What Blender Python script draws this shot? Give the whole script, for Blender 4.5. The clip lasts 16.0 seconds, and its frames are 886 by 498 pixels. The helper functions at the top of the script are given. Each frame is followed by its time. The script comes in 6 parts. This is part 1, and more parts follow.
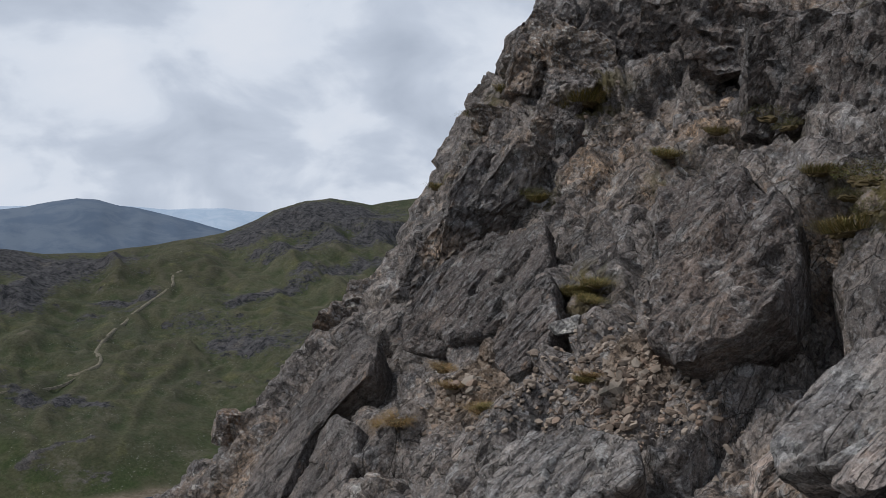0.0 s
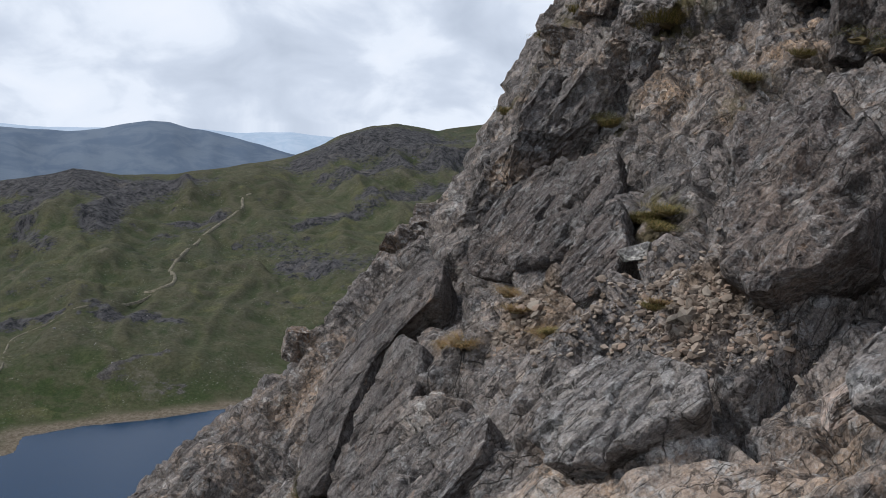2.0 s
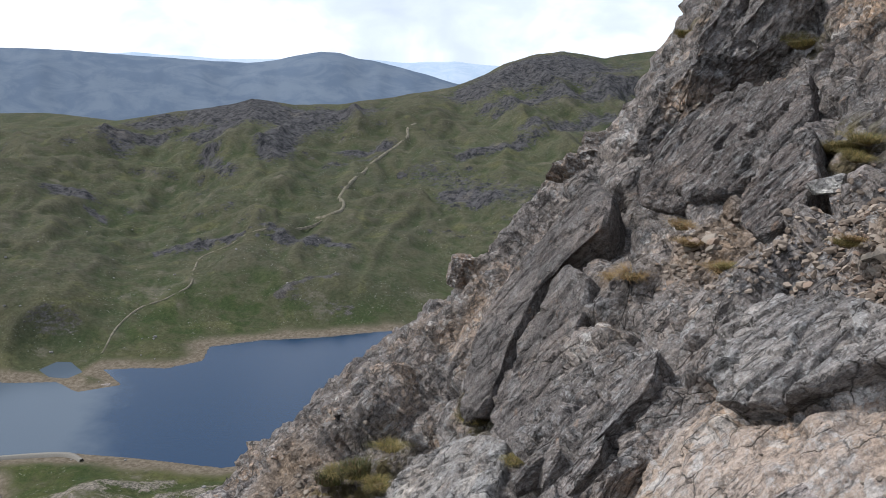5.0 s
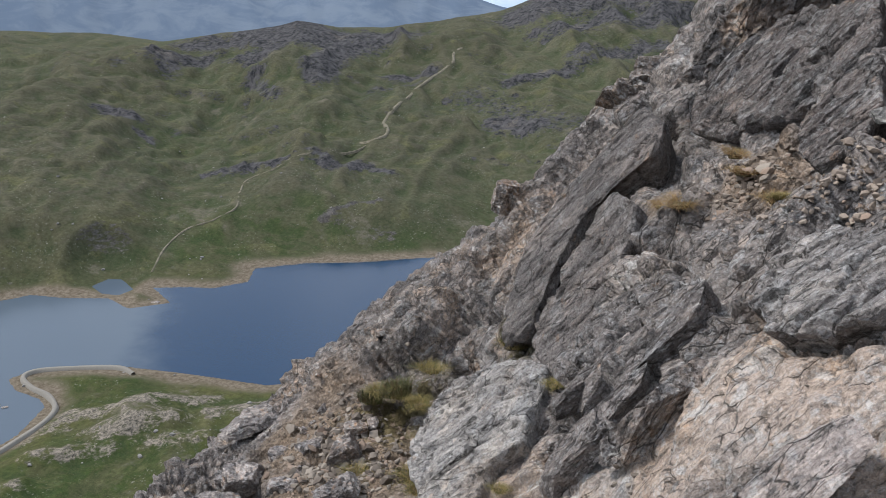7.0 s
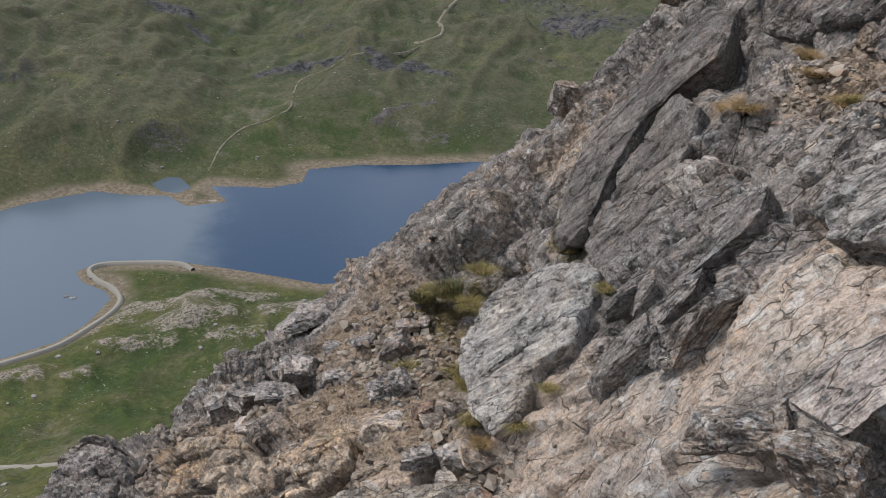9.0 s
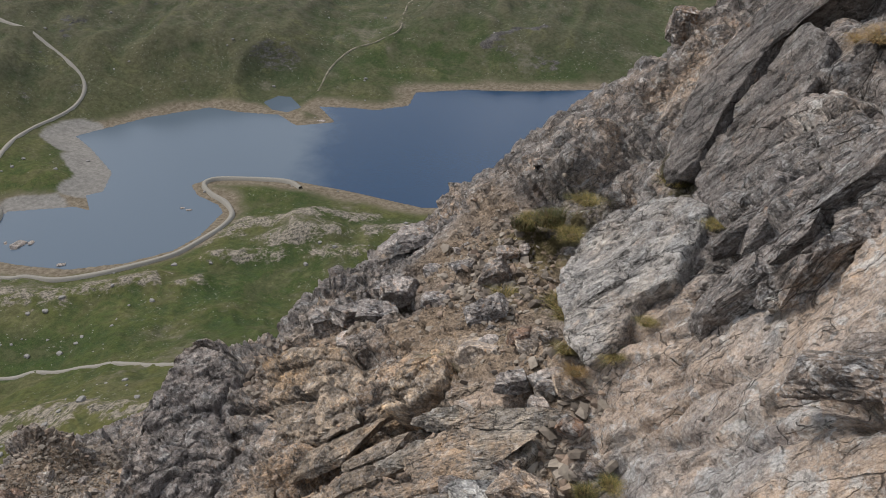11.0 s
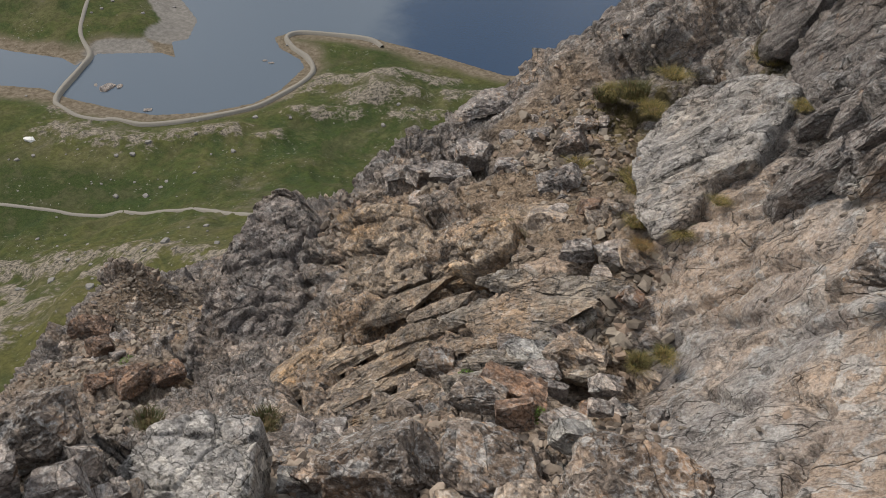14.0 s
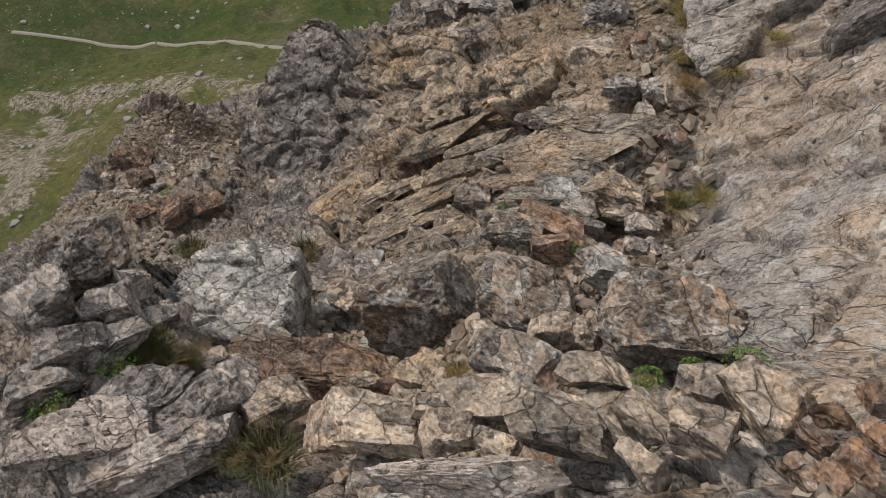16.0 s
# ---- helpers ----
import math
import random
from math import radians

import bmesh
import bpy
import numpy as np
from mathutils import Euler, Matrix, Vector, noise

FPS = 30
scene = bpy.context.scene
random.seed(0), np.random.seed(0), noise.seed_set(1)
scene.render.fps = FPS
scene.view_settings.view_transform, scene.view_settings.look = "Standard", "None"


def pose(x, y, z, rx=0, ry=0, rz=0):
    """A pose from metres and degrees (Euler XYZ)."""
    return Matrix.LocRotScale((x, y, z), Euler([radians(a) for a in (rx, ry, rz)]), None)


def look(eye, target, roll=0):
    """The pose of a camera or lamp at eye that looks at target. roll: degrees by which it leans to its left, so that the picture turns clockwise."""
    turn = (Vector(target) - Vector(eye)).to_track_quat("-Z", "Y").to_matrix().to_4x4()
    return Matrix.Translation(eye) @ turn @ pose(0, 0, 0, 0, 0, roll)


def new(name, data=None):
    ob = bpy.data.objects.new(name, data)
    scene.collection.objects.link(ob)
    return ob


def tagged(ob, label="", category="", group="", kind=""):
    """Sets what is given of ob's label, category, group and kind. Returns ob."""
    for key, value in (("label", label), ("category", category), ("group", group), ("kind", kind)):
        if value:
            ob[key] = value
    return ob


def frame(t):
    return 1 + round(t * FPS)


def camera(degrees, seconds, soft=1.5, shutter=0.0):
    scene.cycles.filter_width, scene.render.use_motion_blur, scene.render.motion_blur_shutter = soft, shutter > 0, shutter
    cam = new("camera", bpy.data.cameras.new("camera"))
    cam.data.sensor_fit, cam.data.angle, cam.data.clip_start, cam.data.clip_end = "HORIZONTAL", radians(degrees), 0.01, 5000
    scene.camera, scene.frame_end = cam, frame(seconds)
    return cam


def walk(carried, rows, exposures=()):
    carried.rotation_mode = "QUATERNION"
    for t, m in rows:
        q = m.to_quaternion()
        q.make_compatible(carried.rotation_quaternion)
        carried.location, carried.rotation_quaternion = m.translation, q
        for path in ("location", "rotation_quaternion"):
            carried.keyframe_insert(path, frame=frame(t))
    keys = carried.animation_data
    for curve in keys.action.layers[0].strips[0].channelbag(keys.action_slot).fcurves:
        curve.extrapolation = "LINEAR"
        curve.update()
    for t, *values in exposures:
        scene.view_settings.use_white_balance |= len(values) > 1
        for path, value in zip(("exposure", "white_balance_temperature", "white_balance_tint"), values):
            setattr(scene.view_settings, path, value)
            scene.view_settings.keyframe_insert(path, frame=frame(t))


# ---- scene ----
EYE_Z = 260.0          # the eye over the lake's water
cam = camera(56.7, 16.0, soft=0.9)
PATH = [
    (0, pose(-0.000, 0.000, 260.000, 86.60, 0.00, -0.00)),
    (0.5, pose(-0.008, 0.012, 259.989, 85.18, -0.03, 1.19)),
    (1, pose(-0.018, 0.028, 259.983, 83.81, -0.07, 2.38)),
    (1.5, pose(-0.024, 0.025, 259.971, 82.68, -0.21, 3.37)),
    (2, pose(-0.029, 0.014, 259.966, 81.49, -0.71, 4.58)),
    (2.5, pose(-0.034, 0.007, 259.956, 80.35, -0.88, 6.00)),
    (3, pose(-0.036, 0.004, 259.952, 79.14, -1.01, 8.11)),
    (3.5, pose(-0.045, 0.004, 259.946, 78.41, -0.96, 10.23)),
    (4, pose(-0.064, 0.025, 259.942, 77.88, -0.70, 13.35)),
    (4.2, pose(-0.079, 0.020, 259.952, 77.79, -0.44, 14.30)),
    (6.3, pose(-0.104, 0.074, 259.903, 73.50, 0.16, 16.86)),
    (6.5, pose(-0.108, 0.041, 259.913, 73.07, -0.06, 17.28)),
    (7, pose(-0.123, 0.047, 259.897, 71.55, -0.41, 19.03)),
    (7.5, pose(-0.120, 0.048, 259.891, 69.50, -0.38, 20.76)),
    (8, pose(-0.124, 0.042, 259.884, 67.62, -0.14, 21.92)),
    (8.5, pose(-0.126, 0.049, 259.876, 66.08, -0.23, 22.31)),
    (9, pose(-0.136, 0.047, 259.867, 64.83, -0.15, 22.84)),
    (9.5, pose(-0.145, 0.044, 259.858, 63.38, 0.38, 24.79)),
    (10, pose(-0.155, 0.032, 259.847, 61.75, 0.63, 27.14)),
    (10.2, pose(-0.156, 0.029, 259.848, 61.09, 0.56, 28.00)),
    (12.3, pose(-0.078, -0.021, 259.885, 57.11, 0.84, 33.47)),
    (12.5, pose(-0.074, -0.041, 259.885, 56.01, 0.76, 34.13)),
    (13, pose(-0.085, -0.025, 259.880, 53.88, 0.66, 35.60)),
    (13.5, pose(-0.080, -0.040, 259.869, 52.59, 0.19, 36.65)),
    (14, pose(-0.067, -0.061, 259.867, 50.68, 0.11, 36.97)),
    (14.5, pose(-0.068, -0.061, 259.853, 47.64, 0.34, 37.06)),
    (15, pose(-0.069, -0.056, 259.840, 45.21, 0.61, 37.21)),
    (15.5, pose(-0.070, -0.060, 259.835, 42.56, 0.62, 37.35)),
    (16, pose(-0.087, -0.071, 259.826, 39.51, 1.04, 39.44)),
]
# seconds, stops, white balance
EXPOSURES = [(0, -0.15, 6150, 10), (1.5, 0.05, 6130, 10), (3.5, 0.38, 6100, 10), (4.2, 0.50, 6100, 10), (6.5, 0.70, 6080, 10), (7, 0.71, 6100, 10), (8.5, 0.69, 6240, 10), (10, 0.61, 6370, 10), (13, 0.46, 6720, 10), (14.5, 0.43, 6880, 10), (16, 0.42, 6950, 10)]
walk(cam, PATH, EXPOSURES)

# ---- light: a bright broken overcast with a weak, wide sun ----
SUN_AZ, SUN_EL = -95.0, 50.0
world = bpy.data.worlds.new("overcast_sky")
scene.world = world
world.use_nodes = True
wn, wl = world.node_tree.nodes, world.node_tree.links
wn.clear()


def wnode(kind, **given):
    n = wn.new(kind)
    for k, v in given.items():
        n.inputs[k].default_value = v
    return n


def wmath(op, a, b=None, clamp=False):
    n = wn.new("ShaderNodeMath")
    n.operation, n.use_clamp = op, clamp
    for i, v in enumerate((a, b)):
        if v is None:
            continue
        if isinstance(v, (int, float)):
            n.inputs[i].default_value = v
        else:
            wl.new(v, n.inputs[i])
    return n.outputs[0]


sky = wn.new("ShaderNodeTexSky")
sky.sky_type, sky.sun_disc = "NISHITA", False
sky.sun_elevation, sky.sun_rotation = radians(SUN_EL), radians(SUN_AZ)
sky.altitude, sky.air_density, sky.dust_density = 700, 1.0, 2.0
tc = wn.new("ShaderNodeTexCoord")
sep = wn.new("ShaderNodeSeparateXYZ")
wl.new(tc.outputs["Generated"], sep.inputs[0])
# cloud layer seen in perspective: it flattens towards the horizon
flat = wmath("ADD", wmath("MAXIMUM", sep.outputs[2], 0.0), 0.55)
comb = wn.new("ShaderNodeCombineXYZ")
wl.new(wmath("DIVIDE", sep.outputs[0], flat), comb.inputs[0])
wl.new(wmath("DIVIDE", sep.outputs[1], flat), comb.inputs[1])
comb.inputs[2].default_value = 4.3
big = wnode("ShaderNodeTexNoise", Scale=1.9, Detail=3.0, Roughness=0.45, Distortion=0.3)
wl.new(comb.outputs[0], big.inputs["Vector"])
fine = wnode("ShaderNodeTexNoise", Scale=5.0, Detail=8.0, Roughness=0.5, Distortion=0.35)
wl.new(comb.outputs[0], fine.inputs["Vector"])
cover = wn.new("ShaderNodeMapRange")
cover.inputs["From Min"].default_value, cover.inputs["From Max"].default_value = 0.10, 0.20
wl.new(big.outputs["Fac"], cover.inputs["Value"])
# bright heads, grey undersides, and a pale band low over the hills
shade = wn.new("ShaderNodeValToRGB")
stops = shade.color_ramp.elements
stops[0].position, stops[0].color = 0.41, (0.80, 0.82, 0.86, 1)
stops[1].position, stops[1].color = 0.66, (0.43, 0.475, 0.55, 1)
for at, tone in ((0.48, (0.75, 0.785, 0.84, 1)), (0.53, (0.60, 0.645, 0.72, 1))):
    stops.new(at).color = tone
low = wn.new("ShaderNodeMapRange")
for key, v in zip(("From Min", "From Max", "To Min", "To Max"), (0.02, 0.26, -0.05, 0.035)):
    low.inputs[key].default_value = v
wl.new(sep.outputs[2], low.inputs["Value"])
blend = wmath("ADD", wmath("ADD", wmath("MULTIPLY", big.outputs["Fac"], 0.55), wmath("MULTIPLY", fine.outputs["Fac"], 0.45)), low.outputs[0])
wl.new(blend, shade.inputs["Fac"])
skyc = wn.new("ShaderNodeVectorMath")
skyc.operation = "SCALE"
skyc.inputs["Scale"].default_value = 0.10
wl.new(sky.outputs[0], skyc.inputs[0])
mixc = wn.new("ShaderNodeMix")
mixc.data_type = "RGBA"
wl.new(cover.outputs[0], mixc.inputs["Factor"])
wl.new(skyc.outputs[0], mixc.inputs["A"])
wl.new(shade.outputs[0], mixc.inputs["B"])
bg = wnode("ShaderNodeBackground", Strength=1.0)
wl.new(mixc.outputs["Result"], bg.inputs["Color"])
wout = wn.new("ShaderNodeOutputWorld")
wl.new(bg.outputs[0], wout.inputs["Surface"])

sun = new("sun", bpy.data.lights.new("sun", "SUN"))
sun.data.energy, sun.data.angle, sun.data.color = 2.4, radians(12), (1.0, 0.93, 0.84)
sun.matrix_world = look((0, 0, 0), (-math.sin(radians(SUN_AZ)) * math.cos(radians(SUN_EL)), -math.cos(radians(SUN_AZ)) * math.cos(radians(SUN_EL)), -math.sin(radians(SUN_EL))))


# ---- noise on arrays ----
def hash3(i, j, k, seed):
    n = (i.astype(np.int64) * 374761393 + j.astype(np.int64) * 668265263 + k.astype(np.int64) * 2147483647 + seed * 974634777) & 0xFFFFFFFF
    n = ((n ^ (n >> 13)) * 1274126177) & 0xFFFFFFFF
    n = ((n ^ (n >> 16)) * 2246822519) & 0xFFFFFFFF
    return ((n ^ (n >> 15)) & 0xFFFFFF) / float(0xFFFFFF)


def value_noise(p, seed=0):
    b = np.floor(p)
    f = p - b
    f = f * f * (3 - 2 * f)
    out = np.zeros(len(p))
    for dx in (0, 1):
        for dy in (0, 1):
            for dz in (0, 1):
                w = np.abs(1 - dx - f[:, 0]) * np.abs(1 - dy - f[:, 1]) * np.abs(1 - dz - f[:, 2])
                out += w * hash3(b[:, 0] + dx, b[:, 1] + dy, b[:, 2] + dz, seed)
    return out * 2 - 1


def fractal(p, octaves=4, seed=0, gain=0.5, ridged=False):
    out, amp, tot = np.zeros(len(p)), 1.0, 0.0
    for o in range(octaves):
        v = value_noise(p * 2.03 ** o + 17.3 * o, seed + o)
        out += amp * ((1 - 2 * np.abs(v)) if ridged else v)
        tot += amp
        amp *= gain
    return out / tot


def blocks(p, seed=0, tilt=0.9):
    """Broken rock: each cell of a scattered lattice is a tilted facet with its own offset. Returns the relief and the closeness to a joint."""
    b = np.floor(p)
    best = np.full(len(p), 9.0)
    second = np.full(len(p), 9.0)
    relief = np.zeros(len(p))
    for dx in (-1, 0, 1):
        for dy in (-1, 0, 1):
            for dz in (-1, 0, 1):
                i, j, k = b[:, 0] + dx, b[:, 1] + dy, b[:, 2] + dz
                h = [hash3(i, j, k, seed + s) for s in (1, 2, 3)]
                d = p - np.stack((i + h[0], j + h[1], k + h[2]), 1)
                m = np.abs(d).max(1) * 0.5 + np.sqrt((d * d).sum(1)) * 0.5
                near = m < best
                second = np.where(near, best, np.minimum(second, m))
                t = [hash3(i, j, k, seed + s) - 0.5 for s in (5, 6, 7, 8)]
                r = t[3] + tilt * (t[0] * d[:, 0] + t[1] * d[:, 1] + t[2] * d[:, 2])
                relief = np.where(near, r, relief)
                best = np.where(near, m, best)
    return relief, second - best


def smooth(a, b, x):
    t = np.clip((x - a) / (b - a), 0, 1)
    return t * t * (3 - 2 * t)


def grid_mesh(name, pts, rows, cols, mat, attrs=None, wrap=False):
    i, j = np.meshgrid(np.arange(rows - 1), np.arange(cols if wrap else cols - 1), indexing="ij")
    j2 = (j + 1) % cols
    quads = np.stack((i * cols + j, i * cols + j2, (i + 1) * cols + j2, (i + 1) * cols + j), -1).reshape(-1, 4)
    me = bpy.data.meshes.new(name)
    me.vertices.add(len(pts))
    me.vertices.foreach_set("co", pts.astype(np.float32).ravel())
    me.loops.add(quads.size)
    me.loops.foreach_set("vertex_index", quads.astype(np.int32).ravel())
    me.polygons.add(len(quads))
    me.polygons.foreach_set("loop_start", np.arange(0, quads.size, 4, dtype=np.int32))
    me.update(calc_edges=True)
    me.polygons.foreach_set("use_smooth", np.ones(len(quads), dtype=bool))
    for key, v in (attrs or {}).items():
        me.attributes.new(key, "FLOAT", "POINT").data.foreach_set("value", v.astype(np.float32))
    me.materials.append(mat)
    return new(name, me)


# ---- materials ----
class Mat:
    """A small builder for node materials."""

    def __init__(self, name, rough=0.9):
        self.m = bpy.data.materials.new(name)
        self.m.use_nodes = True
        self.n, self.l = self.m.node_tree.nodes, self.m.node_tree.links
        self.b = self.n["Principled BSDF"]
        self.b.inputs["Roughness"].default_value = rough
        self.b.inputs["Specular IOR Level"].default_value = 0.25
        self.geo = self.n.new("ShaderNodeNewGeometry")
        self.pos = self.geo.outputs["Position"]

    def put(self, sock, v):
        if isinstance(v, (int, float)):
            sock.default_value = v
        elif isinstance(v, tuple):
            sock.default_value = (*v, 1) if len(v) == 3 and sock.type == "RGBA" else v
        else:
            self.l.new(v, sock)

    def stretch(self, scale, rot=(0, 0, 0)):
        n = self.n.new("ShaderNodeMapping")
        n.vector_type = "TEXTURE"
        n.inputs["Scale"].default_value = [1 / k for k in scale]
        n.inputs["Rotation"].default_value = [radians(a) for a in rot]
        self.l.new(self.pos, n.inputs["Vector"])
        return n.outputs[0]

    def noise(self, scale, detail=5.0, rough=0.6, vec=None, dist=0.0):
        n = self.n.new("ShaderNodeTexNoise")
        self.put(n.inputs["Scale"], scale), self.put(n.inputs["Detail"], detail)
        self.put(n.inputs["Roughness"], rough), self.put(n.inputs["Distortion"], dist)
        self.l.new(vec or self.pos, n.inputs["Vector"])
        return n.outputs["Fac"]

    def cells(self, scale, feature="DISTANCE_TO_EDGE", vec=None):
        n = self.n.new("ShaderNodeTexVoronoi")
        n.feature = feature
        self.put(n.inputs["Scale"], scale)
        self.l.new(vec or self.pos, n.inputs["Vector"])
        return n.outputs["Distance"] if feature == "DISTANCE_TO_EDGE" else n.outputs["Color"]

    def facet(self, vec, scale):
        """Broken faces: the height of each cell's own tilted plane, and a tone for each cell."""
        n = self.n.new("ShaderNodeTexVoronoi")
        n.inputs["Scale"].default_value = scale
        self.l.new(vec, n.inputs["Vector"])
        away, lean, rise = (self.n.new("ShaderNodeVectorMath") for _ in range(3))
        away.operation, lean.operation, rise.operation = "SUBTRACT", "SUBTRACT", "DOT_PRODUCT"
        self.l.new(vec, away.inputs[0]), self.l.new(n.outputs["Position"], away.inputs[1])
        self.l.new(n.outputs["Color"], lean.inputs[0])
        lean.inputs[1].default_value = (0.5, 0.5, 0.5)
        self.l.new(away.outputs[0], rise.inputs[0]), self.l.new(lean.outputs[0], rise.inputs[1])
        return rise.outputs["Value"], self.value(n.outputs["Color"])

    def warp(self, vec, scale, amount):
        n = self.n.new("ShaderNodeTexNoise")
        n.inputs["Scale"].default_value, n.inputs["Detail"].default_value, n.inputs["Roughness"].default_value = scale, 3.0, 0.6
        self.l.new(vec, n.inputs["Vector"])
        shift = self.n.new("ShaderNodeVectorMath")
        shift.operation = "MULTIPLY_ADD"
        self.l.new(n.outputs["Color"], shift.inputs[0])
        shift.inputs[1].default_value = (amount, amount, amount)
        self.l.new(vec, shift.inputs[2])
        return shift.outputs[0]

    def value(self, c):
        n = self.n.new("ShaderNodeSeparateColor")
        self.l.new(c, n.inputs[0])
        return n.outputs[0]

    def ramp(self, v, a, b, lo=0.0, hi=1.0):
        n = self.n.new("ShaderNodeMapRange")
        n.interpolation_type = "SMOOTHSTEP"
        for k, x in zip(("From Min", "From Max", "To Min", "To Max"), (a, b, lo, hi)):
            n.inputs[k].default_value = x
        self.l.new(v, n.inputs["Value"])
        return n.outputs[0]

    def mix(self, f, a, b, mode="MIX"):
        n = self.n.new("ShaderNodeMix")
        n.data_type, n.blend_type = "RGBA", mode
        self.put(n.inputs["Factor"], f), self.put(n.inputs["A"], a), self.put(n.inputs["B"], b)
        return n.outputs["Result"]

    def math(self, op, a, b=0.0):
        n = self.n.new("ShaderNodeMath")
        n.operation, n.use_clamp = op, False
        self.put(n.inputs[0], a), self.put(n.inputs[1], b)
        return n.outputs[0]

    def attr(self, name):
        n = self.n.new("ShaderNodeAttribute")
        n.attribute_name = name
        return n.outputs["Fac"]

    def random(self):
        return self.n.new("ShaderNodeObjectInfo").outputs["Random"]

    def facing_up(self):
        s = self.n.new("ShaderNodeSeparateXYZ")
        self.l.new(self.geo.outputs["Normal"], s.inputs[0])
        return s.outputs[2]

    def color(self, c):
        self.put(self.b.inputs["Base Color"], c)
        return self

    def bump(self, h, strength=0.5, dist=0.02):
        n = self.n.new("ShaderNodeBump")
        n.inputs["Strength"].default_value, n.inputs["Distance"].default_value = strength, dist
        self.l.new(h, n.inputs["Height"])
        self.l.new(n.outputs[0], self.b.inputs["Normal"])
        return self


def rock_material(name, tint=(0.206, 0.179, 0.166), warm=(0.40, 0.265, 0.16), warmth=0.5, lichen=0.6, sheet=False, loose=False, even=0.0):
    """Weathered volcanic rock: tilted facets along the cleavage, warm stains, pale and dark lichen, open joints."""
    m = Mat(name, 0.9)
    fall = m.stretch((0.9, 1.3, 1.2), (20, 35, 0)) if loose else m.stretch((0.55, 1.5, 1.1), (0, -51, 9))
    bent = m.warp(fall, 1.1, 0.35)
    fine_bent = m.warp(m.warp(fall, 6.0, 0.07), 24.0, 0.022)
    large, large_tone = m.facet(bent, 1.9)
    mid, mid_tone = m.facet(fine_bent, 5.2)
    fine, fine_tone = m.facet(fine_bent, 15.0)
    chip, chip_tone = m.facet(fine_bent, 40.0)
    streak = m.noise(2.2, 8.0, 0.68, fall, 0.3)
    patch = m.noise(0.8, 6.0, 0.62, dist=0.4)
    lich = m.noise(9.0 if loose else 4.5, 9.0, 0.7, dist=0.5)
    grain = m.noise(55.0, 4.0, 0.75)
    spot = m.noise(17.0, 7.0, 0.7)
    calm = 1.0 - even * 0.6
    if sheet:
        calm = m.ramp(m.attr("slab"), 0.0, 1.0, 1.0, 0.42)
    c = m.mix(m.ramp(streak, 0.36, 0.64), tuple(x * 0.74 for x in tint), tuple(x * 1.18 for x in tint))
    amount = m.ramp(patch, 0.47, 0.66, 0.0, warmth)
    if sheet:
        amount = m.math("MAXIMUM", amount, m.math("MULTIPLY", m.attr("ochre"), m.ramp(streak, 0.34, 0.52, 0.4, 1.0)))
        bed = m.mix(m.ramp(patch, 0.42, 0.56), (0.300, 0.280, 0.268), (0.330, 0.250, 0.190))
        bed = m.mix(m.ramp(m.noise(1.5, 8.0, 0.7, fall, 0.4), 0.52, 0.60, 0.0, 0.8), bed, (0.180, 0.165, 0.167))
        bed = m.mix(m.ramp(lich, 0.53, 0.60, 0.0, 0.5), bed, (0.41, 0.415, 0.415))
        c = m.mix(m.math("MULTIPLY", m.attr("slab"), m.ramp(m.noise(2.6, 7.0, 0.7, fall, 0.3), 0.26, 0.44)), c, bed)
    stain = m.mix(m.ramp(spot, 0.4, 0.62), warm, tuple(x * 0.62 for x in warm))
    if sheet:
        stain = m.mix(m.attr("slab"), stain, m.mix(m.ramp(spot, 0.42, 0.6), (0.46, 0.36, 0.29), (0.35, 0.26, 0.20)))
    c = m.mix(amount, c, stain)
    c = m.mix(m.ramp(m.noise(5.0, 7.0, 0.7, dist=0.3), 0.60, 0.68, 0.0, 0.5 if loose else 0.3), c, (0.34, 0.175, 0.07))
    c = m.mix(m.ramp(lich, 0.54, 0.60, 0.0, lichen * 0.75), c, (0.44, 0.45, 0.455))
    if loose:
        c = m.mix(m.ramp(m.noise(7.0, 8.0, 0.7, dist=0.5), 0.62, 0.66, 0.0, 0.5), c, (0.36, 0.17, 0.045))
    # every broken face has weathered to its own tone
    for tone, lo, hi in ((large_tone, 0.78, 1.22), (mid_tone, 0.66, 1.30), (fine_tone, 0.66, 1.30), (chip_tone, 0.70, 1.26)):
        c = m.mix(calm, c, m.mix(1.0, c, m.mix(tone, (lo, lo, lo * 1.02), (hi, hi * 0.995, hi * 0.98)), "MULTIPLY"))
    c = m.mix(m.ramp(m.noise(26.0, 8.0, 0.72, dist=0.6), 0.535, 0.575, 0.0, lichen * 0.55), c, (0.445, 0.45, 0.455))
    c = m.mix(m.ramp(spot, 0.55, 0.60, 0.0, 0.22 if loose else 0.5), c, (0.060, 0.056, 0.053))
    pit = m.ramp(m.noise(13.0, 7.0, 0.72, fine_bent, 0.3), 0.575, 0.61, 0.0, 0.3 if loose else 0.75)
    if sheet:
        pit = m.math("MULTIPLY", pit, m.ramp(m.attr("slab"), 0.0, 1.0, 1.0, 0.4))
    c = m.mix(pit, c, (0.030, 0.027, 0.026))
    c = m.mix(m.ramp(grain, 0.40, 0.62), m.mix(0.12, c, (0.56, 0.54, 0.51)), m.mix(0.32, c, (0.05, 0.046, 0.043)))
    # open joints: some between the large faces, finer ones between the small
    wide = m.math("MULTIPLY", m.ramp(m.cells(1.9, "DISTANCE_TO_EDGE", m.warp(bent, 14.0, 0.03)), 0.002, 0.012, 1.0, 0.0), m.ramp(streak, 0.46, 0.54, 0.9, 0.0))
